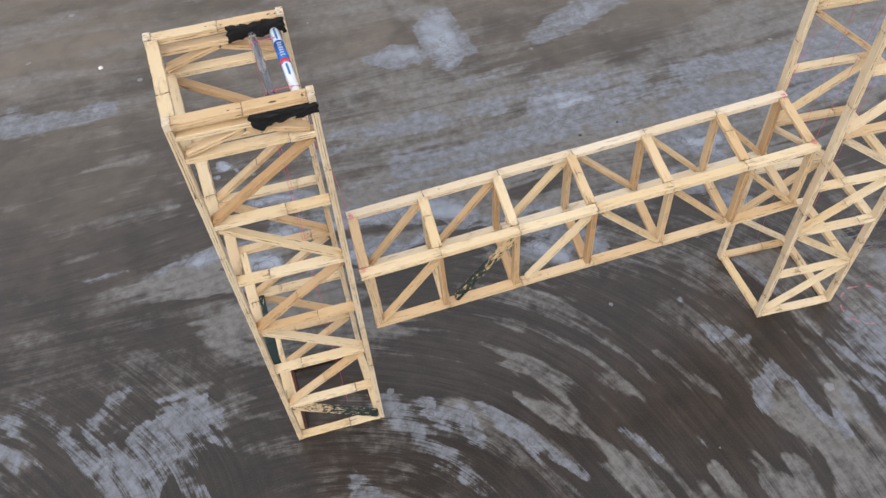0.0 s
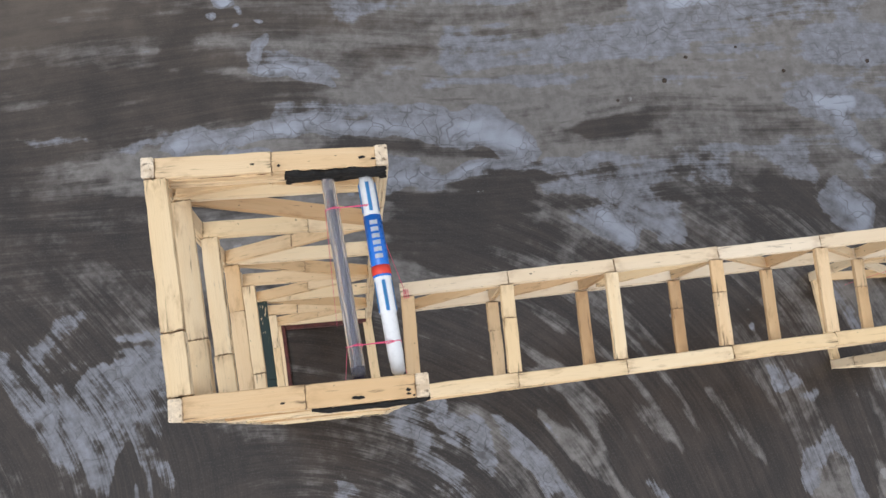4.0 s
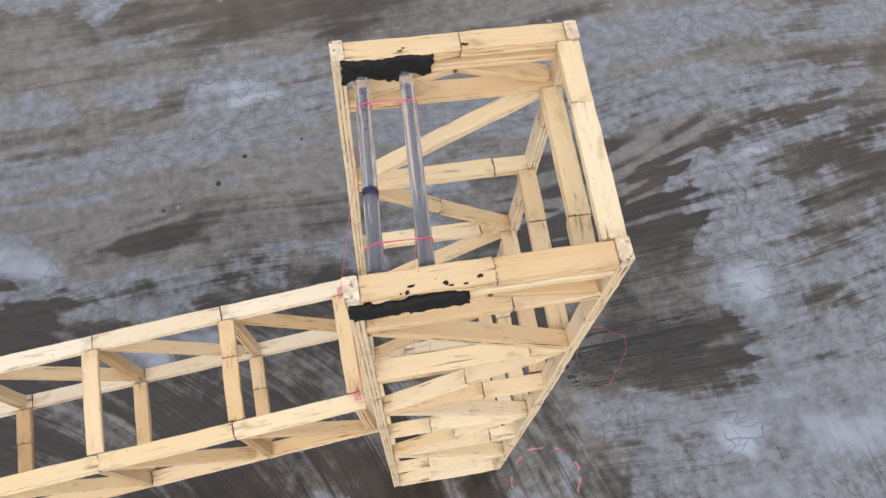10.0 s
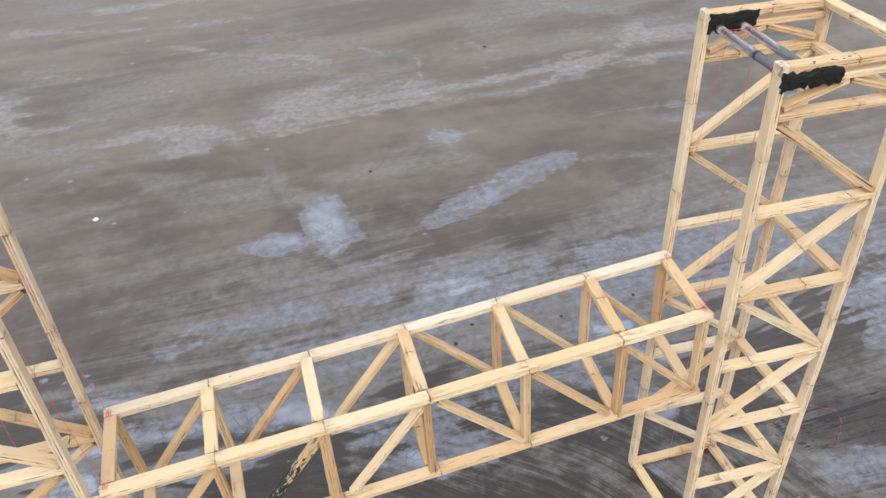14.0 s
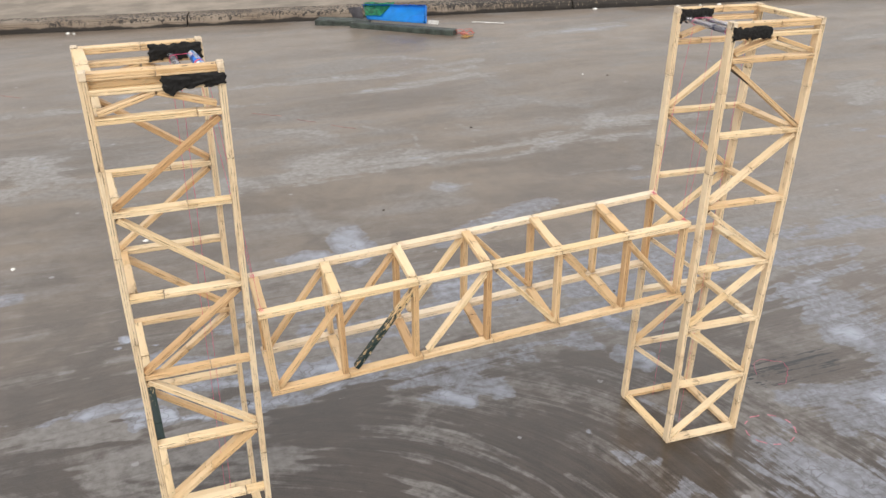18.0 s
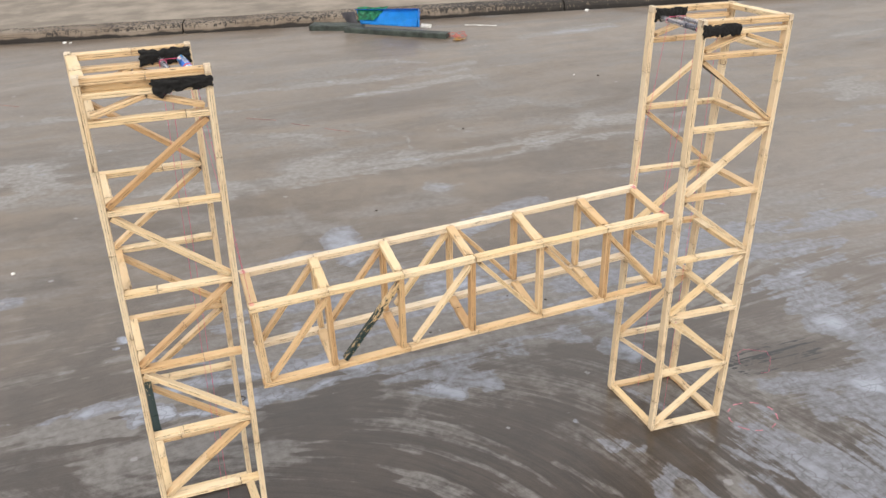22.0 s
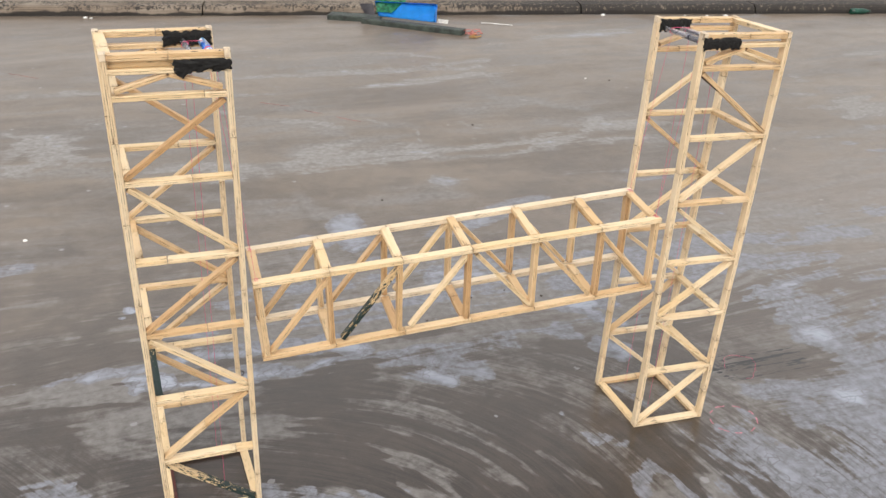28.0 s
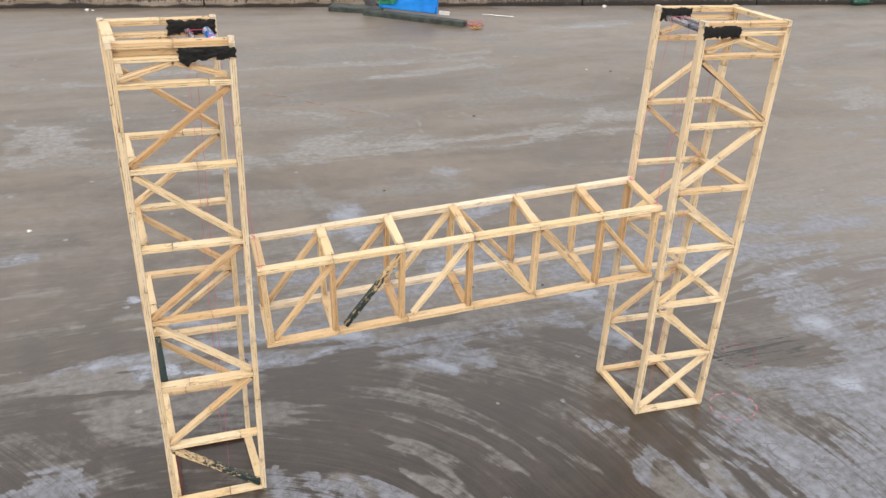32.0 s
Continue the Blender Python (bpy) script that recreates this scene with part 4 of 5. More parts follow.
def tower(f, levels, mirrored, label):
    """mirrored: the closed, planked side is the left one."""
    root = thing("truss_tower", None, None, label, "model tower", "towers of the model bridge")
    root.location = f.at(W / 2, D / 2, 0)
    bpy.context.view_layer.update()
    inv = root.matrix_world.inverted()
    y, x = f.way(0, 1), f.way(1, 0)
    at = f.at
    top = f.h

    def add(name, a, b, wide, **k):
        return member(name, root, inv @ a, inv @ b, wide, **k)

    for u in (PX / 2, W - PX / 2):
        for v in (PY / 2, D - PY / 2):
            add("post_tip", at(u, v, top - 0.0062), at(u, v, top + 0.0013), y, w=PY, h=PX, layers=1, material=WHITED, label="pale end grain of the post")
            add("post", at(u, v, 0), at(u, v, top - 0.0064), y, w=PY, h=PX, layers=3, cuts=[0.09 + 0.155 * i + rng.uniform(-0.012, 0.012) for i in range(6)], material=UPRIGHT)
    inner = (PX, W - PX)
    for face, v in enumerate((PY / 2, D - PY / 2)):
        add("top_rail", at(inner[0], v, top - 0.0036), at(inner[1], v, top - 0.0036), y, h=0.0072, cuts=(0.52,), w=0.0118, material=PINE)
        low = top - (0.0185 if mirrored else 0.0152)
        add("rail", at(inner[0], v, low), at(inner[1], v, low), y, h=0.0058, layers=2, w=0.0112, material=CREAM if face == 0 else PINE)
        if face == 0 and mirrored:
            add("filler", at(inner[0] + 0.0004, 0.0092, (low + top) / 2 - 0.0022), at(inner[1] - 0.0004, 0.0092, (low + top) / 2 - 0.0022), y, h=0.0076, layers=1, w=0.0030, material=CREAM)
        for i, z in enumerate((0.0036, *levels)):
            add("rail", at(inner[0], v, z), at(inner[1], v, z), y, h=0.0062, cuts=(rng.choice((0.3, 0.62, 0.8)),), material=rng.choice((PINE, CREAM, CREAM, CREAM) if mirrored else (PINE, CREAM, UPRIGHT)))
        zs = (0.004, *levels)
        for i, (z0, z1) in enumerate(zip(zs, zs[1:])):
            to_right = (i % 2 == 0) ^ mirrored ^ (face == 1)
            u0, u1 = (PX + 0.0022, W - PX - 0.0026) if to_right else (W - PX - 0.0022, PX + 0.0026)
            mt = rng.choice((PINE, PINE, CREAM, TAN) if mirrored else (PINE, CREAM, UPRIGHT, CREAM))
            if mirrored and i == 0 and face == 0:
                mt = FLAKED
            # added thin strip that draws the diagonal's dark lower side
            if not mirrored and face == 0 and i == 5:
                add("strip", at(u0 - 0.0012, v - 0.0008, z0 + 0.0092), at(u1 - 0.0034, v - 0.0008, z1 - 0.0082), y, w=0.0090, h=0.0016, layers=1, material=DARKENED, label="added strip for the stick's dark lower side")
            add("diagonal", at(u0, v, z0 + 0.0060), at(u1, v, z1 - 0.0060), y, w=0.0106, h=0.0058, cuts=(0.5,) if rng.random() < 0.4 else (), material=mt)
        zt, zb = low - 0.0047, levels[-1] + 0.0075
        add("brace", at(PX + 0.004, v, zb), at(W / 2 - 0.0008, v, zt), y, w=0.0106, h=0.0052, layers=2)
        add("brace", at(W - PX - 0.004, v, zb), at(W / 2 + 0.0008, v, zt), y, w=0.0106, h=0.0052, layers=2)
    side = 0.0062 if mirrored else W - 0.0062
    for i, z in enumerate((0.0034, *levels, top - 0.0034)):
        mt = GREENED if mirrored and i == 2 else rng.choice((PINE, CREAM, CREAM))
        inset = 0.0 if i in (0, 7) else (0.0042 if mirrored else -0.0022)
        add("side_plank", at(side + inset, PY + 0.0006, z), at(side + inset, D - PY - 0.0006, z), x, w=0.0122, h=0.0064, cuts=(rng.choice((0.28, 0.66)),), material=mt, label="dark green painted stick" if mt is GREENED else "")
    other = W - 0.0062 if mirrored else 0.0062
    add("side_plank", at(other, PY + 0.0006, 0.0034), at(other, D - PY - 0.0006, 0.0034), x, w=0.0115, h=0.0066, material=CREAM)
    return root, add, inv


tower_a, add_a, inv_a = tower(A, LEVELS_A, True, "square truss tower of pale glued wooden sticks standing on the concrete")
tower_b, add_b, inv_b = tower(B, LEVELS_B, False, "square truss tower of pale glued wooden sticks standing beside the span")


# old maroon sticks inside the foot of the first tower
MAROON = plain("maroon_paint", (0.075, 0.018, 0.014), 0.5, 0, 0.4, 150)
for a, b, wide in ((A.at(0.0150, PY, 0.0036), A.at(0.0150, D - PY, 0.0036), (1, 0, 0)), (A.at(0.018, D - PY - 0.0028, 0.0036), A.at(W - 0.008, D - PY - 0.0028, 0.0036), (0, 1, 0))):
    member("stick", tower_a, inv_a @ a, inv_a @ b, wide, w=0.0050, h=0.0066, layers=2, material=MAROON, label="thin stick with old maroon paint")


# black sealant round the pen ends
def smear(f, u0, u1, z0, z1, v, out, seed, hang=0.0):
    """Sealant pressed flat against a face: uneven outline, lumpy, a few millimetres thick. out: the side it stands proud on."""
    bm = bmesh.new()
    nu, nz = 110, 44
    kept = {}

    def height(i, j):
        a, b = i / nu, j / nz
        q = Vector((a * 6 + seed, b * 2.4, seed * 0.7))
        edge = min(a, 1 - a) * 7, min(b * 2.2, (1 - b) * 4.5) + 0.7 * noise.noise(q * 1.5)
        inside = min(1.0, min(edge) + 0.35 * noise.noise(q * 2.1))
        return inside, 0.0010 + 0.0016 * max(0.0, inside) + 0.0007 * noise.noise(q * 2.0) + 0.0005 * noise.noise(q * 8.0)

    for i in range(nu + 1):
        for j in range(nz + 1):
            inside, h = height(i, j)
            if inside > 0.12:
                a = i / nu
                low = z0 - hang * math.exp(-(((a - 0.16) / 0.09) ** 2)) - 0.0012 * max(0.0, noise.noise(Vector((a * 9, seed, 0))))
                kept[i, j] = bm.verts.new(f.at(u0 + (u1 - u0) * a, v + out * h, low + (z1 - low) * j / nz))
    for i in range(nu):
        for j in range(nz):
            q = [kept.get(k) for k in ((i, j), (i + 1, j), (i + 1, j + 1), (i, j + 1))]
            if all(q):
                bm.faces.new(q).smooth = True
    bmesh.ops.delete(bm, geom=[x for x in bm.verts if not x.link_faces], context="VERTS")
    for _ in range(3):
        bmesh.ops.smooth_vert(bm, verts=bm.verts[:], factor=0.5, use_axis_x=True, use_axis_y=True, use_axis_z=True)
    back = bmesh.ops.extrude_face_region(bm, geom=bm.faces[:])
    push = f.way(0, -out * 0.003)
    for x in back["geom"]:
        if isinstance(x, bmesh.types.BMVert):
            x.co += push
    return bm


def sealant(f, root, inv, front, back, seed, high, hang):
    top = f.h
    spots = [(*front, top - 0.0215, top - high, -0.0004, -1, hang), (*back, top - 0.0200, top - 0.0005, D - PY - 0.0002, -1, 0.0)]
    for u0, u1, z0, z1, v, out, drop in spots:
        bm = smear(f, u0, u1, z0, z1, v, out, seed, drop)
        bm.transform(inv)
        part("sealant", bm, TAR, root, "smeared black sealant")
        seed += 3


def spots(f, root, inv, u0, u1, seed):
    r = random.Random(seed)
    for _ in range(11):
        u, v = r.uniform(u0, u1), r.choice((r.uniform(0.0003, 0.0045), r.uniform(D - 0.010, D - 0.006)))
        c, size = f.at(u, v, f.h + 0.0001), r.uniform(0.0004, 0.0010)
        bm = bmesh.new()
        bmesh.ops.create_icosphere(bm, subdivisions=2, radius=size)
        long = r.uniform(1.0, 2.6)
        for q in bm.verts:
            q.co += noise.noise_vector(q.co / size * 1.2 + Vector((u * 900, 0, 0))) * size * 0.75
            q.co = inv @ (c + Vector((q.co.x * long, q.co.y, q.co.z * 0.2)))
        part("sealant_spot", bm, TAR, root, "speck of black sealant")


spots(A, tower_a, inv_a, 0.055, 0.125, 3)
spots(B, tower_b, inv_b, 0.008, 0.080, 4)
sealant(A, tower_a, inv_a, (W - 0.062, W + 0.001), (W - 0.058, W - 0.001), 1, 0.0070, 0.0065)
sealant(B, tower_b, inv_b, (0.001, 0.057), (0.004, 0.054), 11, 0.0040, 0.0015)


# ---- the lifting span ----
L, DEPTH, HIGH, PANELS = 0.580, 0.100, 0.121, 6


def span_at(s, v, z):
    """s along from the left end, v back from the front, z up from the underside. It hangs with its right end higher and slightly twisted."""
    f, g, low = s / L, v / DEPTH, 1 - z / HIGH
    front = 0.3665 + 0.0125 * f
    back = 0.3685 + 0.038 * f - 0.018 * f * f
    x = -0.290 + s - 0.004 * (1 - g) + 0.006 * low
    y = -0.0455 + v - 0.0035 * (1 - f) * (1 - g) + 0.009 * low
    return Vector((x, y, front + (back - front) * g - HIGH * low * (1 + 0.005 * f)))


def span():
    root = thing("bridge_span", None, None, "pale wooden stick box truss hung by red thread between two towers", "model bridge")
    root.location = span_at(L / 2, DEPTH / 2, 0)
    bpy.context.view_layer.update()
    inv = root.matrix_world.inverted()
    y, x = Vector((0, 1, 0)), Vector((1, 0, 0))

    def add(name, a, b, wide, **k):
        return member(name, root, inv @ span_at(*a), inv @ span_at(*b), wide, **k)

    ch = 0.0072
    rows = (0.006, DEPTH - 0.006)
    for v in rows:
        for z, mt in ((HIGH - ch / 2, CREAM if v < 0.05 else WHITED), (ch / 2, PINE if v < 0.05 else WHITED)):
            add("chord", (0, v, z), (L, v, z), y, w=0.0120, h=ch, layers=3, cuts=[i / 6 for i in range(1, 6)], material=mt)
    stations = [0.0062 + (L - 0.0124) * k / PANELS for k in range(PANELS + 1)]
    upper, lower = (0, -0.0065, -0.006, -0.004, 0, 0.007, 0), (0, -0.008, -0.010, -0.007, -0.002, 0.005, 0)
    for k, s in enumerate(stations):
        for z, off, mt in ((HIGH - 0.0034, upper[k], CREAM if k in (1, 2) else PINE), (0.0034, lower[k], TAN if k in (2, 3) else PINE)):
            add("crossbar", (s + off, 0.0126, z), (s + off, DEPTH - 0.0126, z), x, w=0.0118, h=0.0058, layers=2, cuts=(0.62,) if k % 2 else (), material=mt)
        for v in rows:
            add("upright", (s + lower[k], v, ch + 0.0003), (s + upper[k], v, HIGH - ch - 0.0003), y, w=0.0104, h=0.0072, material=TAN if (k + (v > 0.05)) % 2 else PINE)
    for k in range(PANELS):
        s0, s1 = stations[k] + 0.006, stations[k + 1] - 0.006
        z0, z1 = ch + 0.004, HIGH - ch - 0.004
        if k >= PANELS // 2:
            z0, z1 = z1, z0
        for face, v in enumerate(rows):
            painted = face == 0 and k == 1
            add("diagonal", (s0, v, z0), (s1, v, z1), y, w=0.0098, h=0.0058, material=FLAKED if painted else rng.choice((PINE, PINE, TAN, CREAM)), label="stick with flaking dark green paint" if painted else "")
    return root, inv


span_root, inv_s = span()


# ---- pens that serve as rollers ----
def barrel(f, u, z, group, label, sleeve=False):
    """A clear ballpoint barrel with its ink tube, laid from front to back."""
    y0, y1 = 0.0125, D - 0.0125
    a, b = f.at(u, y0, z), f.at(u, y1, z)
    m = Matrix.Translation(a) @ (b - a).to_track_quat("Y", "Z").to_matrix().to_4x4()
    n = (b - a).length
    root = thing("pen_barrel", None, None, label, "pen", group)
    root.matrix_world = m
    bm = bmesh.new()
    outer = [(0, 0.0036), (0.002, 0.0039), (n - 0.004, 0.0039), (n, 0.0036)]
    rows = []
    for s, r in outer + [(n, 0.0027), (0, 0.0027)]:
        k6 = 20
        rows.append([bm.verts.new(Vector((r * math.cos(2 * math.pi * k / k6), s, r * math.sin(2 * math.pi * k / k6)))) for k in range(k6)])
    for r0, r1 in zip(rows, rows[1:] + rows[:1]):
        for k in range(20):
            bm.faces.new((r0[k], r0[(k + 1) % 20], r1[(k + 1) % 20], r1[k])).smooth = True
    part("barrel", bm, CLEAR, root, "clear plastic barrel")
    part("ink_tube", lathe(bmesh.new(), [(0.001, 0.0016), (n * 0.93, 0.0016)], Matrix.Translation((0.0004, 0, -0.0004)), 10), INK, root, "dark ink tube")
    part("end_plug", lathe(bmesh.new(), [(-0.0004, 0.0038), (0.006, 0.0038), (0.0065, 0.003)], Matrix(), 12), INK, root, "dark plug")
    if sleeve:
        part("sleeve", lathe(bmesh.new(), [(n * 0.385, 0.0039), (n * 0.387, 0.0041), (n * 0.418, 0.0041), (n * 0.420, 0.0039)], Matrix(), 16), INK, root, "short dark sleeve")
    return root


ZA, ZB = A.h - 0.0145, B.h - 0.0145
barrel(A, W - 0.0345, ZA, "rollers", "clear plastic pen barrel glued across the tower top")
barrel(B, 0.0150, ZB, "rollers", "clear plastic pen barrel with dark ink tube and dark sleeve", True)
barrel(B, 0.0385, ZB, "rollers", "clear plastic pen barrel with dark ink tube across the tower")


def correction_pen(f, u, z):
    a, b = f.at(u, D - 0.0125, z), f.at(u, 0.0125, z)
    m = Matrix.Translation(a) @ (b - a).to_track_quat("Y", "Z").to_matrix().to_4x4()
    n = (b - a).length
    root = thing("correction_pen", None, None, "white and blue correction pen glued across the tower top", "pen", "rollers")
    root.matrix_world = m
    body = part("barrel", lathe(bmesh.new(), [(0, 0.0034), (0.004, 0.0042), (0.006, 0.0047), (n * 0.70, 0.0049), (n * 0.712, 0.0043), (n * 0.9, 0.0042), (n * 0.985, 0.0036), (n, 0.002)], Matrix(), 20), WHITE, root, "white plastic barrel")
    wrap = part("label", lathe(bmesh.new(), [(n * 0.22, 0.00505), (n * 0.53, 0.00515)], Matrix(), 20), BLUE, root, "blue printed label")
    part("mark", lathe(bmesh.new(), [(n * 0.475, 0.0052), (n * 0.52, 0.0053)], Matrix(), 20), RED, wrap, "small red mark")
    for lo, hi in ((0.05, 0.2), (0.55, 0.70)):
        for k in range(5):
            ang = 2 * math.pi * (k + 0.25) / 5
            bm = bmesh.new()
            quad = []
            for s in (lo, hi):
                for da in (-0.2, 0.0, 0.2):
                    r = 0.00505
                    quad.append(bm.verts.new((r * math.cos(ang + da), n * s, r * math.sin(ang + da))))
            bm.faces.new((quad[0], quad[1], quad[4], quad[3]))
            bm.faces.new((quad[1], quad[2], quad[5], quad[4]))
            bmesh.ops.solidify(bm, geom=bm.faces[:], thickness=0.0003)
            part("stripe", bm, SKYBLUE, body, "light blue stripe")
    for k in range(6):
        bm = bmesh.new()
        s = n * (0.25 + 0.034 * k)
        quad = []
        for ds in (0, n * 0.022):
            for da in (-0.42, 0.0, 0.42):
                ang = math.radians(90) + da
                quad.append(bm.verts.new((0.0053 * math.cos(ang), s + ds, 0.0053 * math.sin(ang))))
        bm.faces.new((quad[0], quad[1], quad[4], quad[3]))
        bm.faces.new((quad[1], quad[2], quad[5], quad[4]))
        bmesh.ops.solidify(bm, geom=bm.faces[:], thickness=0.0002)
        part("print_bar", bm, WHITE, wrap, "white printed bar")


correction_pen(A, W - 0.0135, ZA)


# ---- red threads ----
def sag(a, b, n=10, low=0.0):
    a, b = Vector(a), Vector(b)
    return [a.lerp(b, i / n) - Vector((0, 0, low * 4 * (i / n) * (1 - i / n))) for i in range(n + 1)]


def threads(f, ua, ub, end, outward):
    """From the span's end over the two pens and down inside the tower."""
    for v_span, v in ((0.010, 0.030), (DEPTH - 0.010, D - 0.032)):
        z = f.h - 0.0145 + 0.0044
        knot = span_at(end, v_span, HIGH + 0.0004)
        over1, over2 = f.at(ua, v, z), f.at(ub, v, z)
        down = f.at(ub + outward * 0.012, v + 0.012, 0.002)
        pts = sag(knot, over1, 12) + sag(over1, over2, 4)[1:] + sag(over2 + f.way(outward * 0.004, 0, -0.004), down, 14)
        thing("thread", tube(bmesh.new(), pts), THREAD, "thin red thread from the span over the pens", "thread", "lifting threads")
        bm = bmesh.new()
        for dy in (-0.0012, 0.0, 0.0012):
            ring = [(span_at(end, v_span, HIGH - 0.0036) + Vector((dy * 1.5, 0.0066 * math.cos(a), 0.0044 * math.sin(a)))) for a in [2 * math.pi * k / 12 for k in range(13)]]
            tube(bm, ring, 0.00028)
        thing("thread_knot", bm, THREAD, "red thread wound round the span's end", "thread", "thread knots")
        bm = bmesh.new()
        for u in (ua, ub):
            c = f.at(u, v, f.h - 0.0145)
            tube(bm, [c + f.way(0.0043 * math.cos(a), 0.0006 * math.sin(2 * a), 0.0043 * math.sin(a)) for a in [2 * math.pi * k / 16 for k in range(17)]], 0.00026)
        ca, cb = f.at(ua, v, f.h - 0.0145), f.at(ub, v, f.h - 0.0145)
        tube(bm, sag(ca + Vector((0, 0.0005, 0.0044)), cb + Vector((0, -0.0005, 0.0044)), 6), 0.00026)
        thing("thread_loop", bm, THREAD, "red thread looped round a pen", "thread", "thread loops")


threads(A, W - 0.0135, W - 0.0345, 0.005, -1)
threads(B, 0.0150, 0.0385, L - 0.005, 1)


def loose_thread(x, y, n, seed):
    r = random.Random(seed)
    pts, a = [], r.uniform(0, 6)
    for _ in range(n):
        pts.append(Vector((x, y, 0.0006)))
        a += r.gauss(0.12, 0.35)
        x, y = x + 0.006 * math.cos(a), y + 0.006 * math.sin(a)
    thing("loose_thread", tube(bmesh.new(), pts, 0.00018), THREAD, "loose curl of red thread lying on the concrete", "thread", "loose threads")


loose_thread(0.56, 0.02, 30, 2)


# ---- kerb and pavement behind ----
def grimy(name):
    """Weathered kerb concrete: black drips from the top edge and a dark foot."""
    m = Nodes(name)
    p = m.n("ShaderNodeNewGeometry").outputs["Position"]
    z = m.n("ShaderNodeSeparateXYZ")
    m.link(p, z.inputs[0])
    f, g = m.noise(p, 7.0, 5), m.noise(p, 70.0, 4)
    drips = m.noise(m.mapped(p, (75, 75, 14)), 1.0, 5, 0.7)
    patch = m.noise(m.mapped(p, (3.2, 3.2, 1), move=(2, 0, 0)), 1.0, 2, 0.5)
    col = m.mix(m.ramp(f, 0.3, 0.7), (0.17, 0.130, 0.095), (0.25, 0.205, 0.160))
    col = m.mix(m.ramp(g, 0.5, 0.75, 0.0, 0.5), col, (0.12, 0.10, 0.085))
    lines = m.noise(m.mapped(p, (4, 4, 160)), 1.0, 4, 0.6)
    col = m.mix(m.ramp(lines, 0.50, 0.68, 0.0, 0.7), col, (0.075, 0.050, 0.033))
    old = m.ramp(z.outputs[0], 0.6, 2.0, 0.0, 0.11)
    rim = m.ramp(m.math("MULTIPLY_ADD", m.math("SUBTRACT", drips, 0.5), 0.10, z.outputs[2]), 0.031, 0.040)
    soil = m.math("MULTIPLY", m.math("MULTIPLY", m.ramp(m.math("ADD", drips, old), 0.49, 0.54), m.ramp(m.math("ADD", patch, m.math("MULTIPLY", old, 1.6)), 0.38, 0.50)), m.ramp(old, 0.0, 0.11, rim, 1.0))
    col = m.mix(m.math("MULTIPLY", soil, 0.92), col, (0.018, 0.016, 0.015))
    # darker towards the bottom, with an uneven upper limit
    low = m.ramp(m.math("ADD", z.outputs[2], m.math("MULTIPLY", m.math("SUBTRACT", f, 0.5), 0.05)), 0.012, 0.022, 1.0, 0.0)
    col = m.mix(m.math("MULTIPLY", low, 0.96), col, (0.018, 0.015, 0.013))
    m.bump(m.math("ADD", f, m.math("MULTIPLY", g, 0.5)), 0.004, 0.7)
    return m.done(col, 0.85)


KERB = grimy("kerb_concrete")
PAVE = plain("pavement_concrete", (0.25, 0.212, 0.172), 0.85, 0, 0.25, 6.0, 0.002)
KX, KY, KA = -1.048, 3.695, math.atan2(2.71 - 3.695, 3.686 + 1.048)
ALONG, BACK = Vector((math.cos(KA), math.sin(KA), 0)), Vector((-math.sin(KA), math.cos(KA), 0))


def kerb_at(s, b, z=0.0):
    return Vector((KX, KY, 0)) + ALONG * s + BACK * b + Vector((0, 0, z))


def kerb():
    root = tagged(new("kerb"), "weathered concrete kerb with black grime", "kerb", kind="structure")
    for i in range(-4, 9):
        bm = bmesh.new()
        s0, s1 = i * 0.98, i * 0.98 + 0.972
        prof = [(0, 0), (0.003, 0.021), (0.008, 0.034), (0.018, 0.043), (0.034, 0.048), (0.14, 0.049), (0.14, 0)]
        rows = []
        for k in range(9):
            s = s0 + (s1 - s0) * k / 8
            rows.append([bm.verts.new(kerb_at(s, b + 0.004 * noise.noise(Vector((s * 6, b * 20, z * 20))), z + 0.004 * noise.noise(Vector((s * 5, z * 9, 3))) * (z > 0))) for b, z in prof])
        for r0, r1 in zip(rows, rows[1:]):
            for k in range(len(prof)):
                bm.faces.new((r0[k], r0[(k + 1) % len(prof)], r1[(k + 1) % len(prof)], r1[k]))
        bm.faces.new(rows[0][::-1])
        bm.faces.new(rows[-1])
        part("kerb_stone", bm, KERB, root)


kerb()
bm = bmesh.new()
for s0, s1, b0, b1 in ((-40, 40, 0.146, 40),):
    lo = [bm.verts.new(kerb_at(s, b, 0.0)) for s, b in ((s0, b0), (s1, b0), (s1, b1), (s0, b1))]
    hi = [bm.verts.new(v.co + Vector((0, 0, 0.045))) for v in lo]
    bm.faces.new(lo[::-1])
    bm.faces.new(hi)
    for k in range(4):
        bm.faces.new((lo[k], lo[(k + 1) % 4], hi[(k + 1) % 4], hi[k]))
thing("pavement", bm, PAVE, "pale worn concrete pavement behind the kerb", "pavement", kind="structure")


# ---- a step farther back ----
bm = bmesh.new()
lo = [bm.verts.new(kerb_at(q, b, 0.042)) for q, b in ((-40, 1.30), (40, 1.30), (40, 1.62), (-40, 1.62))]
hi = [bm.verts.new(v.co + Vector((0, 0, 0.06))) for v in lo]
bm.faces.new(lo[::-1])
bm.faces.new(hi)
for k in range(4):
    bm.faces.new((lo[k], lo[(k + 1) % 4], hi[(k + 1) % 4], hi[k]))
STEP = plain("worn_white_paint", (0.48, 0.46, 0.43), 0.8, 0, 0.45, 14.0, 0.003)
thing("step", bm, STEP, "low concrete step with worn white paint", "step", kind="structure")

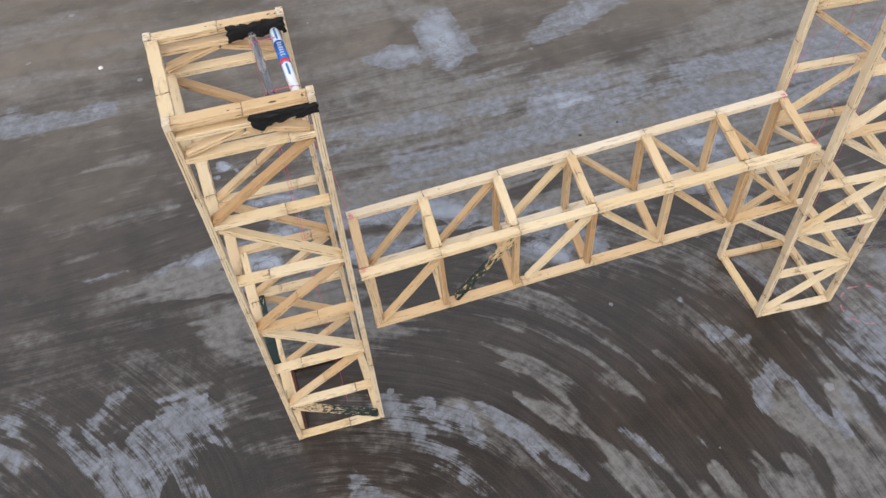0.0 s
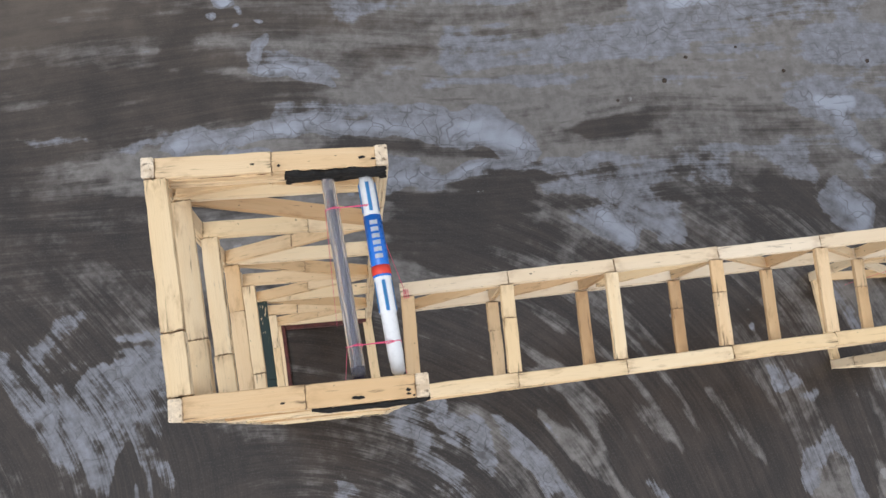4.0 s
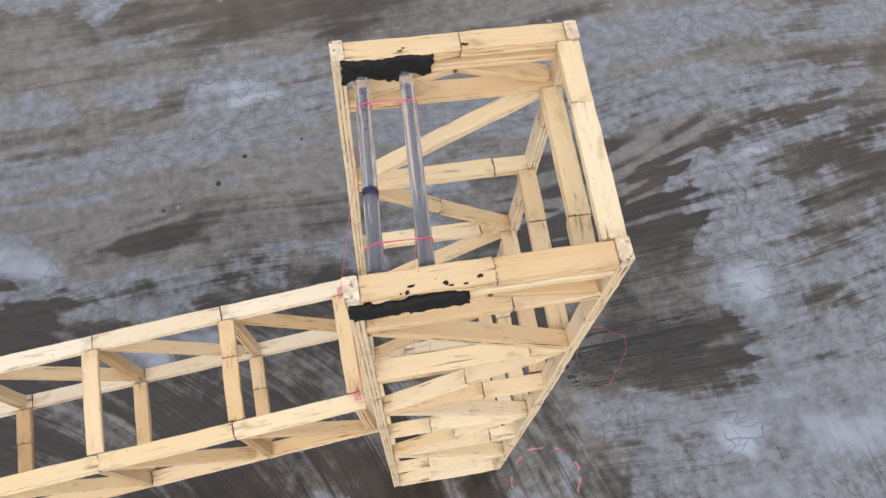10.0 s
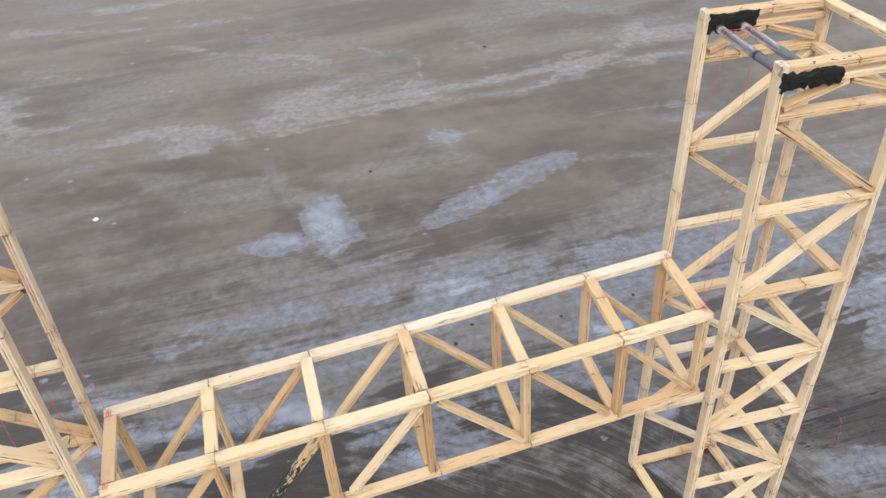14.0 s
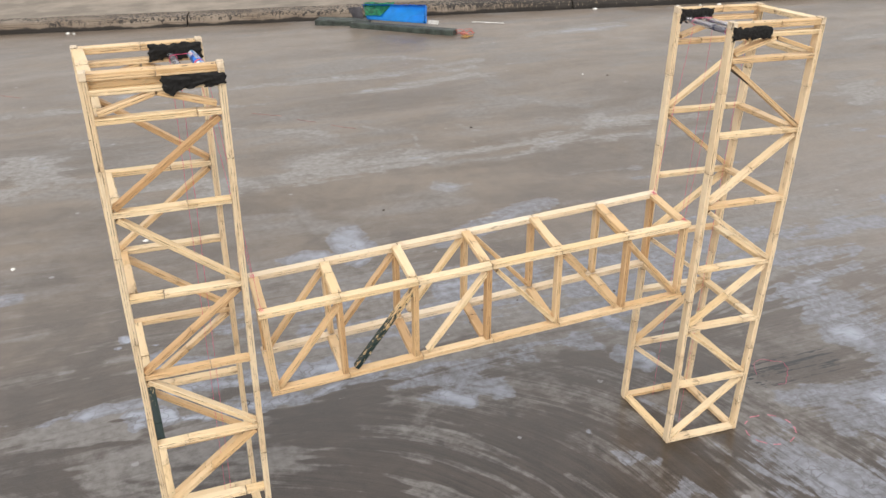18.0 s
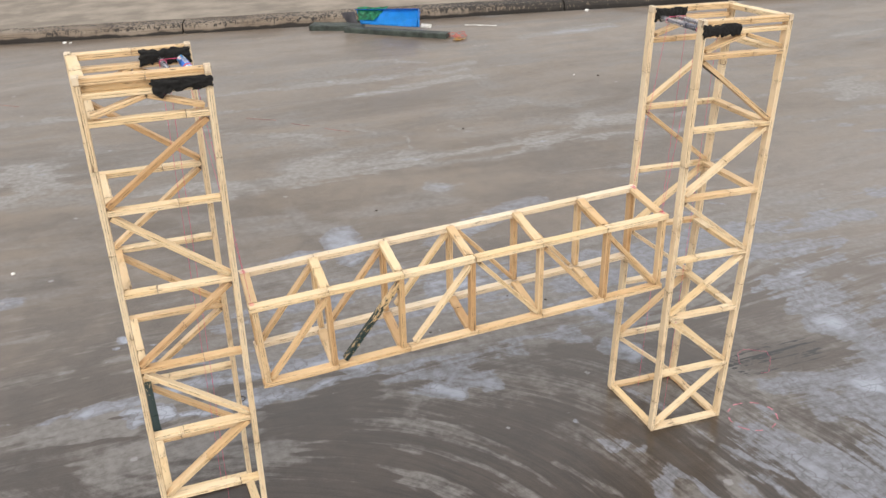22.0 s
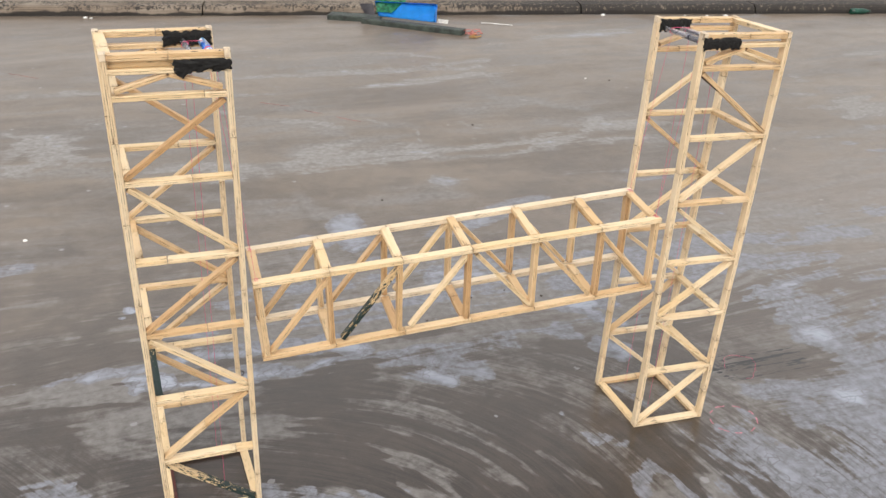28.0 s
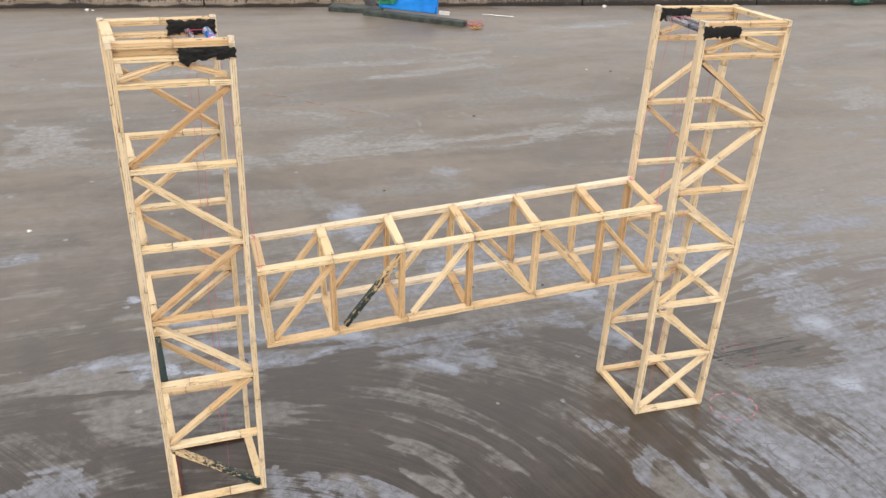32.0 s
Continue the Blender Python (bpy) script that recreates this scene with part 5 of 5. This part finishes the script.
# ---- rubbish by the kerb: dark planks, plastic, card and scraps ----
DARKWOOD = plain("dark_green_wood", (0.036, 0.046, 0.038), 0.6, 0, 0.6, 30, 0.0015)
BLUESHEET = plain("blue_plastic", (0.010, 0.33, 0.86), 0.42, 0, 0.10, 20, 0.001)
GREENSHEET = plain("green_crumpled_plastic", (0.03, 0.27, 0.13), 0.35, 0, 0.55, 70, 0.004)
GREYBOARD = plain("grey_board", (0.13, 0.125, 0.14), 0.7, 0, 0.15)
CARD = plain("brown_card", (0.42, 0.27, 0.14), 0.8, 0, 0.15, 20)
PAPER = plain("white_scrap", (0.75, 0.74, 0.71), 0.7, 0, 0.08)
BOTTLE = plain("green_bottle_plastic", (0.006, 0.055, 0.035), 0.3, 0, 0.3, 30)
DUSTBROWN = plain("dead_leaf", (0.05, 0.035, 0.025), 0.8, 0, 0.3)
PINK = plain("pink_net", (0.60, 0.20, 0.17), 0.8, 0, 0.2)
OCHRE = plain("ochre_net", (0.55, 0.33, 0.12), 0.8, 0, 0.2)


def plank(points, w, h, label):
    """A plank along the points, its top edges worn."""
    points = [Vector(p) for p in points]
    bm = bmesh.new()
    rows = []
    for i, c in enumerate(points):
        d = (points[min(i + 1, len(points) - 1)] - points[max(i - 1, 0)]).normalized()
        sd = Vector((-d.y, d.x, 0)).normalized()
        k = 1 + 0.10 * noise.noise(c * 9)
        prof = [(-w / 2, 0), (w / 2, 0), (w / 2, h * k * 0.85), (w / 2 * 0.88, h * k), (-w / 2 * 0.88, h * k), (-w / 2, h * k * 0.85)]
        rows.append([bm.verts.new(c + sd * q + Vector((0, 0, z))) for q, z in prof])
    for r0, r1 in zip(rows, rows[1:]):
        for k in range(6):
            bm.faces.new((r0[k], r0[(k + 1) % 6], r1[(k + 1) % 6], r1[k]))
    bm.faces.new(rows[0][::-1])
    bm.faces.new(rows[-1])
    return thing("plank", bm, DARKWOOD, label, "plank", "planks by the kerb")


plank(((0.655, 3.155, 0), (0.79, 3.025, 0), (0.915, 2.90, 0), (1.045, 2.785, 0)), 0.055, 0.024, "long dark green weathered plank lying on the concrete")
plank(((0.515, 3.30, 0), (0.60, 3.25, 0), (0.70, 3.20, 0), (0.75, 3.18, 0)), 0.09, 0.024, "short dark green board lying by the kerb")


def sheet(name, corners, mat, label, category, crumple, seed, n=14, thick=0.003, floor=0.002):
    """A bent, crumpled sheet spread between four corners."""
    a, b, c, d = (Vector(p) for p in corners)
    bm = bmesh.new()
    grid = []
    for i in range(n + 1):
        row = []
        for j in range(n + 1):
            p = a.lerp(b, i / n).lerp(d.lerp(c, i / n), j / n)
            q = noise.noise_vector(p * 14 + Vector((seed, 0, 0))) * crumple + noise.noise_vector(p * 45 + Vector((0, seed, 0))) * crumple * 0.4
            r = p + q + Vector((0, 0, crumple * 0.5))
            r.z = max(r.z, floor)
            row.append(bm.verts.new(r))
        grid.append(row)
    for i in range(n):
        for j in range(n):
            bm.faces.new((grid[i][j], grid[i + 1][j], grid[i + 1][j + 1], grid[i][j + 1]))
    bmesh.ops.solidify(bm, geom=bm.faces[:], thickness=thick)
    return thing(name, bm, mat, label, category)


# the blue tray: a shallow box, its floor tipped towards the yard
def tray():
    root = thing("plastic_tray", None, None, "bright blue plastic tray leaning over the dark planks", "tray")
    low_l, low_r, up_r, up_l = (Vector(p) for p in ((0.722, 3.128, 0.034), (0.952, 2.915, 0.034), (0.998, 3.035, 0.092), (0.716, 3.170, 0.094)))
    root.location = ((low_l + low_r) / 2) * Vector((1, 1, 0))
    base = root.location.copy()
    lean = (up_l - low_l).cross(low_r - low_l).normalized()
    lean = lean if lean.z > 0 else -lean

    def panel(name, corners, n, m, thick, bulge=0.0):
        a, b, c, d = (p - base for p in corners)
        bm = bmesh.new()
        grid = []
        for i in range(n + 1):
            grid.append([])
            for j in range(m + 1):
                p = a.lerp(b, i / n).lerp(d.lerp(c, i / n), j / m)
                grid[i].append(bm.verts.new(p + lean * (bulge * math.sin(math.pi * i / n) * math.sin(math.pi * j / m) + 0.003 * noise.noise(p * 22))))
        for i in range(n):
            for j in range(m):
                bm.faces.new((grid[i][j], grid[i + 1][j], grid[i + 1][j + 1], grid[i][j + 1])).smooth = True
        bmesh.ops.solidify(bm, geom=bm.faces[:], thickness=thick)
        part(name, bm, BLUESHEET, root)

    panel("floor_panel", (low_l, low_r, up_r, up_l), 16, 8, 0.004, -0.006)
    rim = lean * 0.022
    panel("end_wall", (low_r, up_r, up_r + rim, low_r + rim * 0.7), 8, 3, 0.004)
    panel("side_wall", (up_r, up_l, up_l + rim, up_r + rim), 16, 3, 0.004)
    inner_l, inner_r = low_r.lerp(low_l, 0.36), low_r.lerp(low_l, 0.04)
    panel("step_panel", (inner_l + lean * 0.010, inner_r + lean * 0.010, inner_r.lerp(up_r, 0.45) + lean * 0.010, inner_l.lerp(up_r, 0.40) + lean * 0.010), 6, 4, 0.010)


tray()
sheet("plastic_bag", ((0.716, 3.135, 0.046), (0.775, 3.082, 0.048), (0.868, 3.120, 0.100), (0.722, 3.172, 0.104)), GREENSHEET, "crumpled green plastic bag on the blue tray", "plastic bag", 0.008, 5, 22)
sheet("grey_board", ((0.668, 3.195, 0.034), (0.710, 3.148, 0.034), (0.706, 3.168, 0.088), (0.640, 3.190, 0.084)), GREYBOARD, "grey board propped against the planks", "board", 0.002, 8, 4, 0.004)
sheet("paper_scrap", ((0.960, 2.925, 0.030), (1.000, 2.885, 0.030), (1.012, 2.905, 0.044), (0.972, 2.945, 0.044)), PAPER, "white paper scrap beside the plank", "paper scrap", 0.003, 9, 6, 0.001)


def tangle(cx, cy, size, mat, label, seed):
    r = random.Random(seed)
    bm = bmesh.new()
    p = Vector((cx, cy, 0.004))
    pts = []
    for _ in range(70):
        pts.append(p.copy())
        p = p + Vector((r.uniform(-1, 1), r.uniform(-1, 1), r.uniform(-0.4, 0.4))) * size * 0.35
        p = Vector((cx, cy, 0.006)).lerp(p, 0.86)
        p.z = min(max(p.z, 0.002), 0.02)
    thing("netting", tube(bm, pts, 0.0014, 4), mat, label, "netting", "scraps of netting")


tangle(1.085, 2.765, 0.07, PINK, "tangle of faded pink netting at the plank's end", 3)
tangle(1.07, 2.715, 0.04, OCHRE, "small tangle of ochre netting on the concrete", 4)


# card and bag heap on the pavement
sheet("card_sheet", (tuple(kerb_at(3.05, 0.20, 0.050)), tuple(kerb_at(3.30, 0.16, 0.050)), tuple(kerb_at(3.36, 0.42, 0.120)), tuple(kerb_at(3.08, 0.46, 0.101))), CARD, "bent brown cardboard lying on the pavement", "cardboard", 0.012, 12, 10, 0.004, 0.047)
sheet("card_sheet", (tuple(kerb_at(2.84, 0.18, 0.050)), tuple(kerb_at(3.04, 0.19, 0.050)), tuple(kerb_at(3.02, 0.42, 0.101)), tuple(kerb_at(2.80, 0.40, 0.069))), GREYBOARD, "grey-blue board lying on the pavement", "board", 0.010, 13, 10, 0.004, 0.047)
sheet("card_sheet", (tuple(kerb_at(3.36, 0.20, 0.050)), tuple(kerb_at(3.62, 0.22, 0.050)), tuple(kerb_at(3.58, 0.44, 0.101)), tuple(kerb_at(3.40, 0.40, 0.069))), GREYBOARD, "grey-blue board beside the cardboard", "board", 0.010, 15, 10, 0.004, 0.047)
sheet("paper_scrap", (tuple(kerb_at(2.78, 0.17, 0.050)), tuple(kerb_at(2.85, 0.16, 0.050)), tuple(kerb_at(2.84, 0.24, 0.082)), tuple(kerb_at(2.79, 0.25, 0.076))), PAPER, "crumpled white bag by the cardboard", "plastic bag", 0.02, 16, 10, 0.002, 0.047)


def bottle():
    a, b = kerb_at(4.46, -0.022, 0.0165), kerb_at(4.66, -0.016, 0.0165)
    m = Matrix.Translation(a) @ (b - a).to_track_quat("Y", "Z").to_matrix().to_4x4()
    root = thing("bottle", None, None, "green plastic bottle lying against the kerb", "bottle")
    root.matrix_world = m
    part("body", lathe(bmesh.new(), [(0, 0.011), (0.003, 0.016), (0.030, 0.0165), (0.042, 0.0145), (0.055, 0.0162), (0.075, 0.0160), (0.092, 0.012), (0.104, 0.007), (0.112, 0.0065)], Matrix(), 20), BOTTLE, root)
    part("cap", lathe(bmesh.new(), [(0.111, 0.0078), (0.119, 0.0078)], Matrix(), 14), DARKWOOD, root, "dark green cap")


bottle()


# small stones, paper bits and dead leaves strewn about
def scrap(x, y, size, mat, name, label, category, group, seed):
    bm = bmesh.new()
    bmesh.ops.create_icosphere(bm, subdivisions=2, radius=size)
    for v in bm.verts:
        v.co += noise.noise_vector(v.co / size * 1.3 + Vector((seed, 0, 0))) * size * 0.45
        v.co.z = max(v.co.z * 0.5, -size * 0.2) + size * 0.2
    ob = thing(name, bm, mat, label, category, group)
    ob.location = (x, y, 0.0)
    ob.rotation_euler = (0, 0, seed)


for i, (q, b, z) in enumerate(((0.42, -0.05, 0.010), (0.45, -0.06, 0.007), (3.05, -0.03, 0.012), (3.62, -0.05, 0.008), (3.72, -0.06, 0.013), (3.50, -0.04, 0.007), (2.10, -0.04, 0.006), (1.62, -0.03, 0.006))):
    k = kerb_at(q, b)
    scrap(k.x, k.y, z, PAPER, "paper_bit", "small white litter against the kerb", "litter", "litter", i * 1.7)
for i, (x, y, z) in enumerate(((1.24, 1.93, 0.004), (-0.42, 1.02, 0.006), (-0.70, 0.98, 0.005))):
    scrap(x, y, z, PAPER, "paper_bit", "small white litter on the concrete", "litter", "litter", i * 2.3)
for i, (x, y, z) in enumerate(((0.15, 0.40, 0.0035), (0.19, 0.435, 0.003), (0.075, 0.375, 0.0025), (0.335, 0.40, 0.003), (0.47, 0.405, 0.003), (0.27, 0.445, 0.002), (0.15, 0.98, 0.0035), (0.60, 1.50, 0.004), (1.32, 1.88, 0.004))):
    scrap(x, y, z, DUSTBROWN, "pebble", "small dark crumb lying on the concrete", "pebble", "pebbles", i * 1.1)
for i, (q, b) in enumerate(((2.36, -0.22), (2.42, -0.25))):
    a = kerb_at(q, b, 0.004)
    thing("straw", tube(bmesh.new(), [a, a + Vector((0.04, -0.03, 0.002)), a + Vector((0.08, -0.05, 0))], 0.0018, 6), PAPER, "pale straw lying on the concrete", "straw", "straws")


# a small dark ring mark behind the span, built as a thin raised ring
bm = bmesh.new()
tube(bm, [Vector((-0.297 + 0.0068 * math.cos(a), 0.303 + 0.0068 * math.sin(a), 0.0008)) for a in [2 * math.pi * k / 24 for k in range(25)]], 0.0008, 6)
thing("washer", bm, DUSTBROWN, "small dark ring mark on the pale wash", "washer")

# faint pink chalk on the yard
CHALKRED = plain("rose_chalk", (0.42, 0.16, 0.20), 0.9, 0, 0.35, 120)
CHALK = plain("pink_chalk", (0.27, 0.165, 0.145), 0.9, 0, 0.35, 40)
for x0, y0, x1, y1 in ((-0.03, 1.93, 0.06, 1.86), (0.10, 1.80, 0.15, 1.75), (0.19, 1.70, 0.255, 1.63), (-0.89, 2.55, -0.78, 2.45)):
    pts = [Vector((x0 + (x1 - x0) * k / 10 + 0.006 * noise.noise(Vector((k * 0.7, x0, 0))), y0 + (y1 - y0) * k / 10 + 0.008 * noise.noise(Vector((x0, k * 0.7, 3))), -0.0008)) for k in range(11)]
    thing("chalk_mark", tube(bmesh.new(), pts, 0.0022, 10), CHALK, "faint pink chalk mark on the concrete", "chalk mark", "chalk marks")

# a chalked ring beside the second tower's foot, broken in places
for k in range(9):
    a0, a1 = 0.7 * k, 0.7 * k + 0.30 + 0.08 * (k % 3)
    pts = [Vector((0.467 + 0.040 * math.cos(a) + 0.002 * noise.noise(Vector((a * 3, 0, 0))), -0.072 + 0.036 * math.sin(a) + 0.002 * noise.noise(Vector((0, a * 3, 0))), -0.0006)) for a in (a0 + (a1 - a0) * i / 6 for i in range(7))]
    thing("chalk_mark", tube(bmesh.new(), pts, 0.0013, 8), CHALKRED, "broken pink chalk ring beside the tower's foot", "chalk mark", "chalk ring")
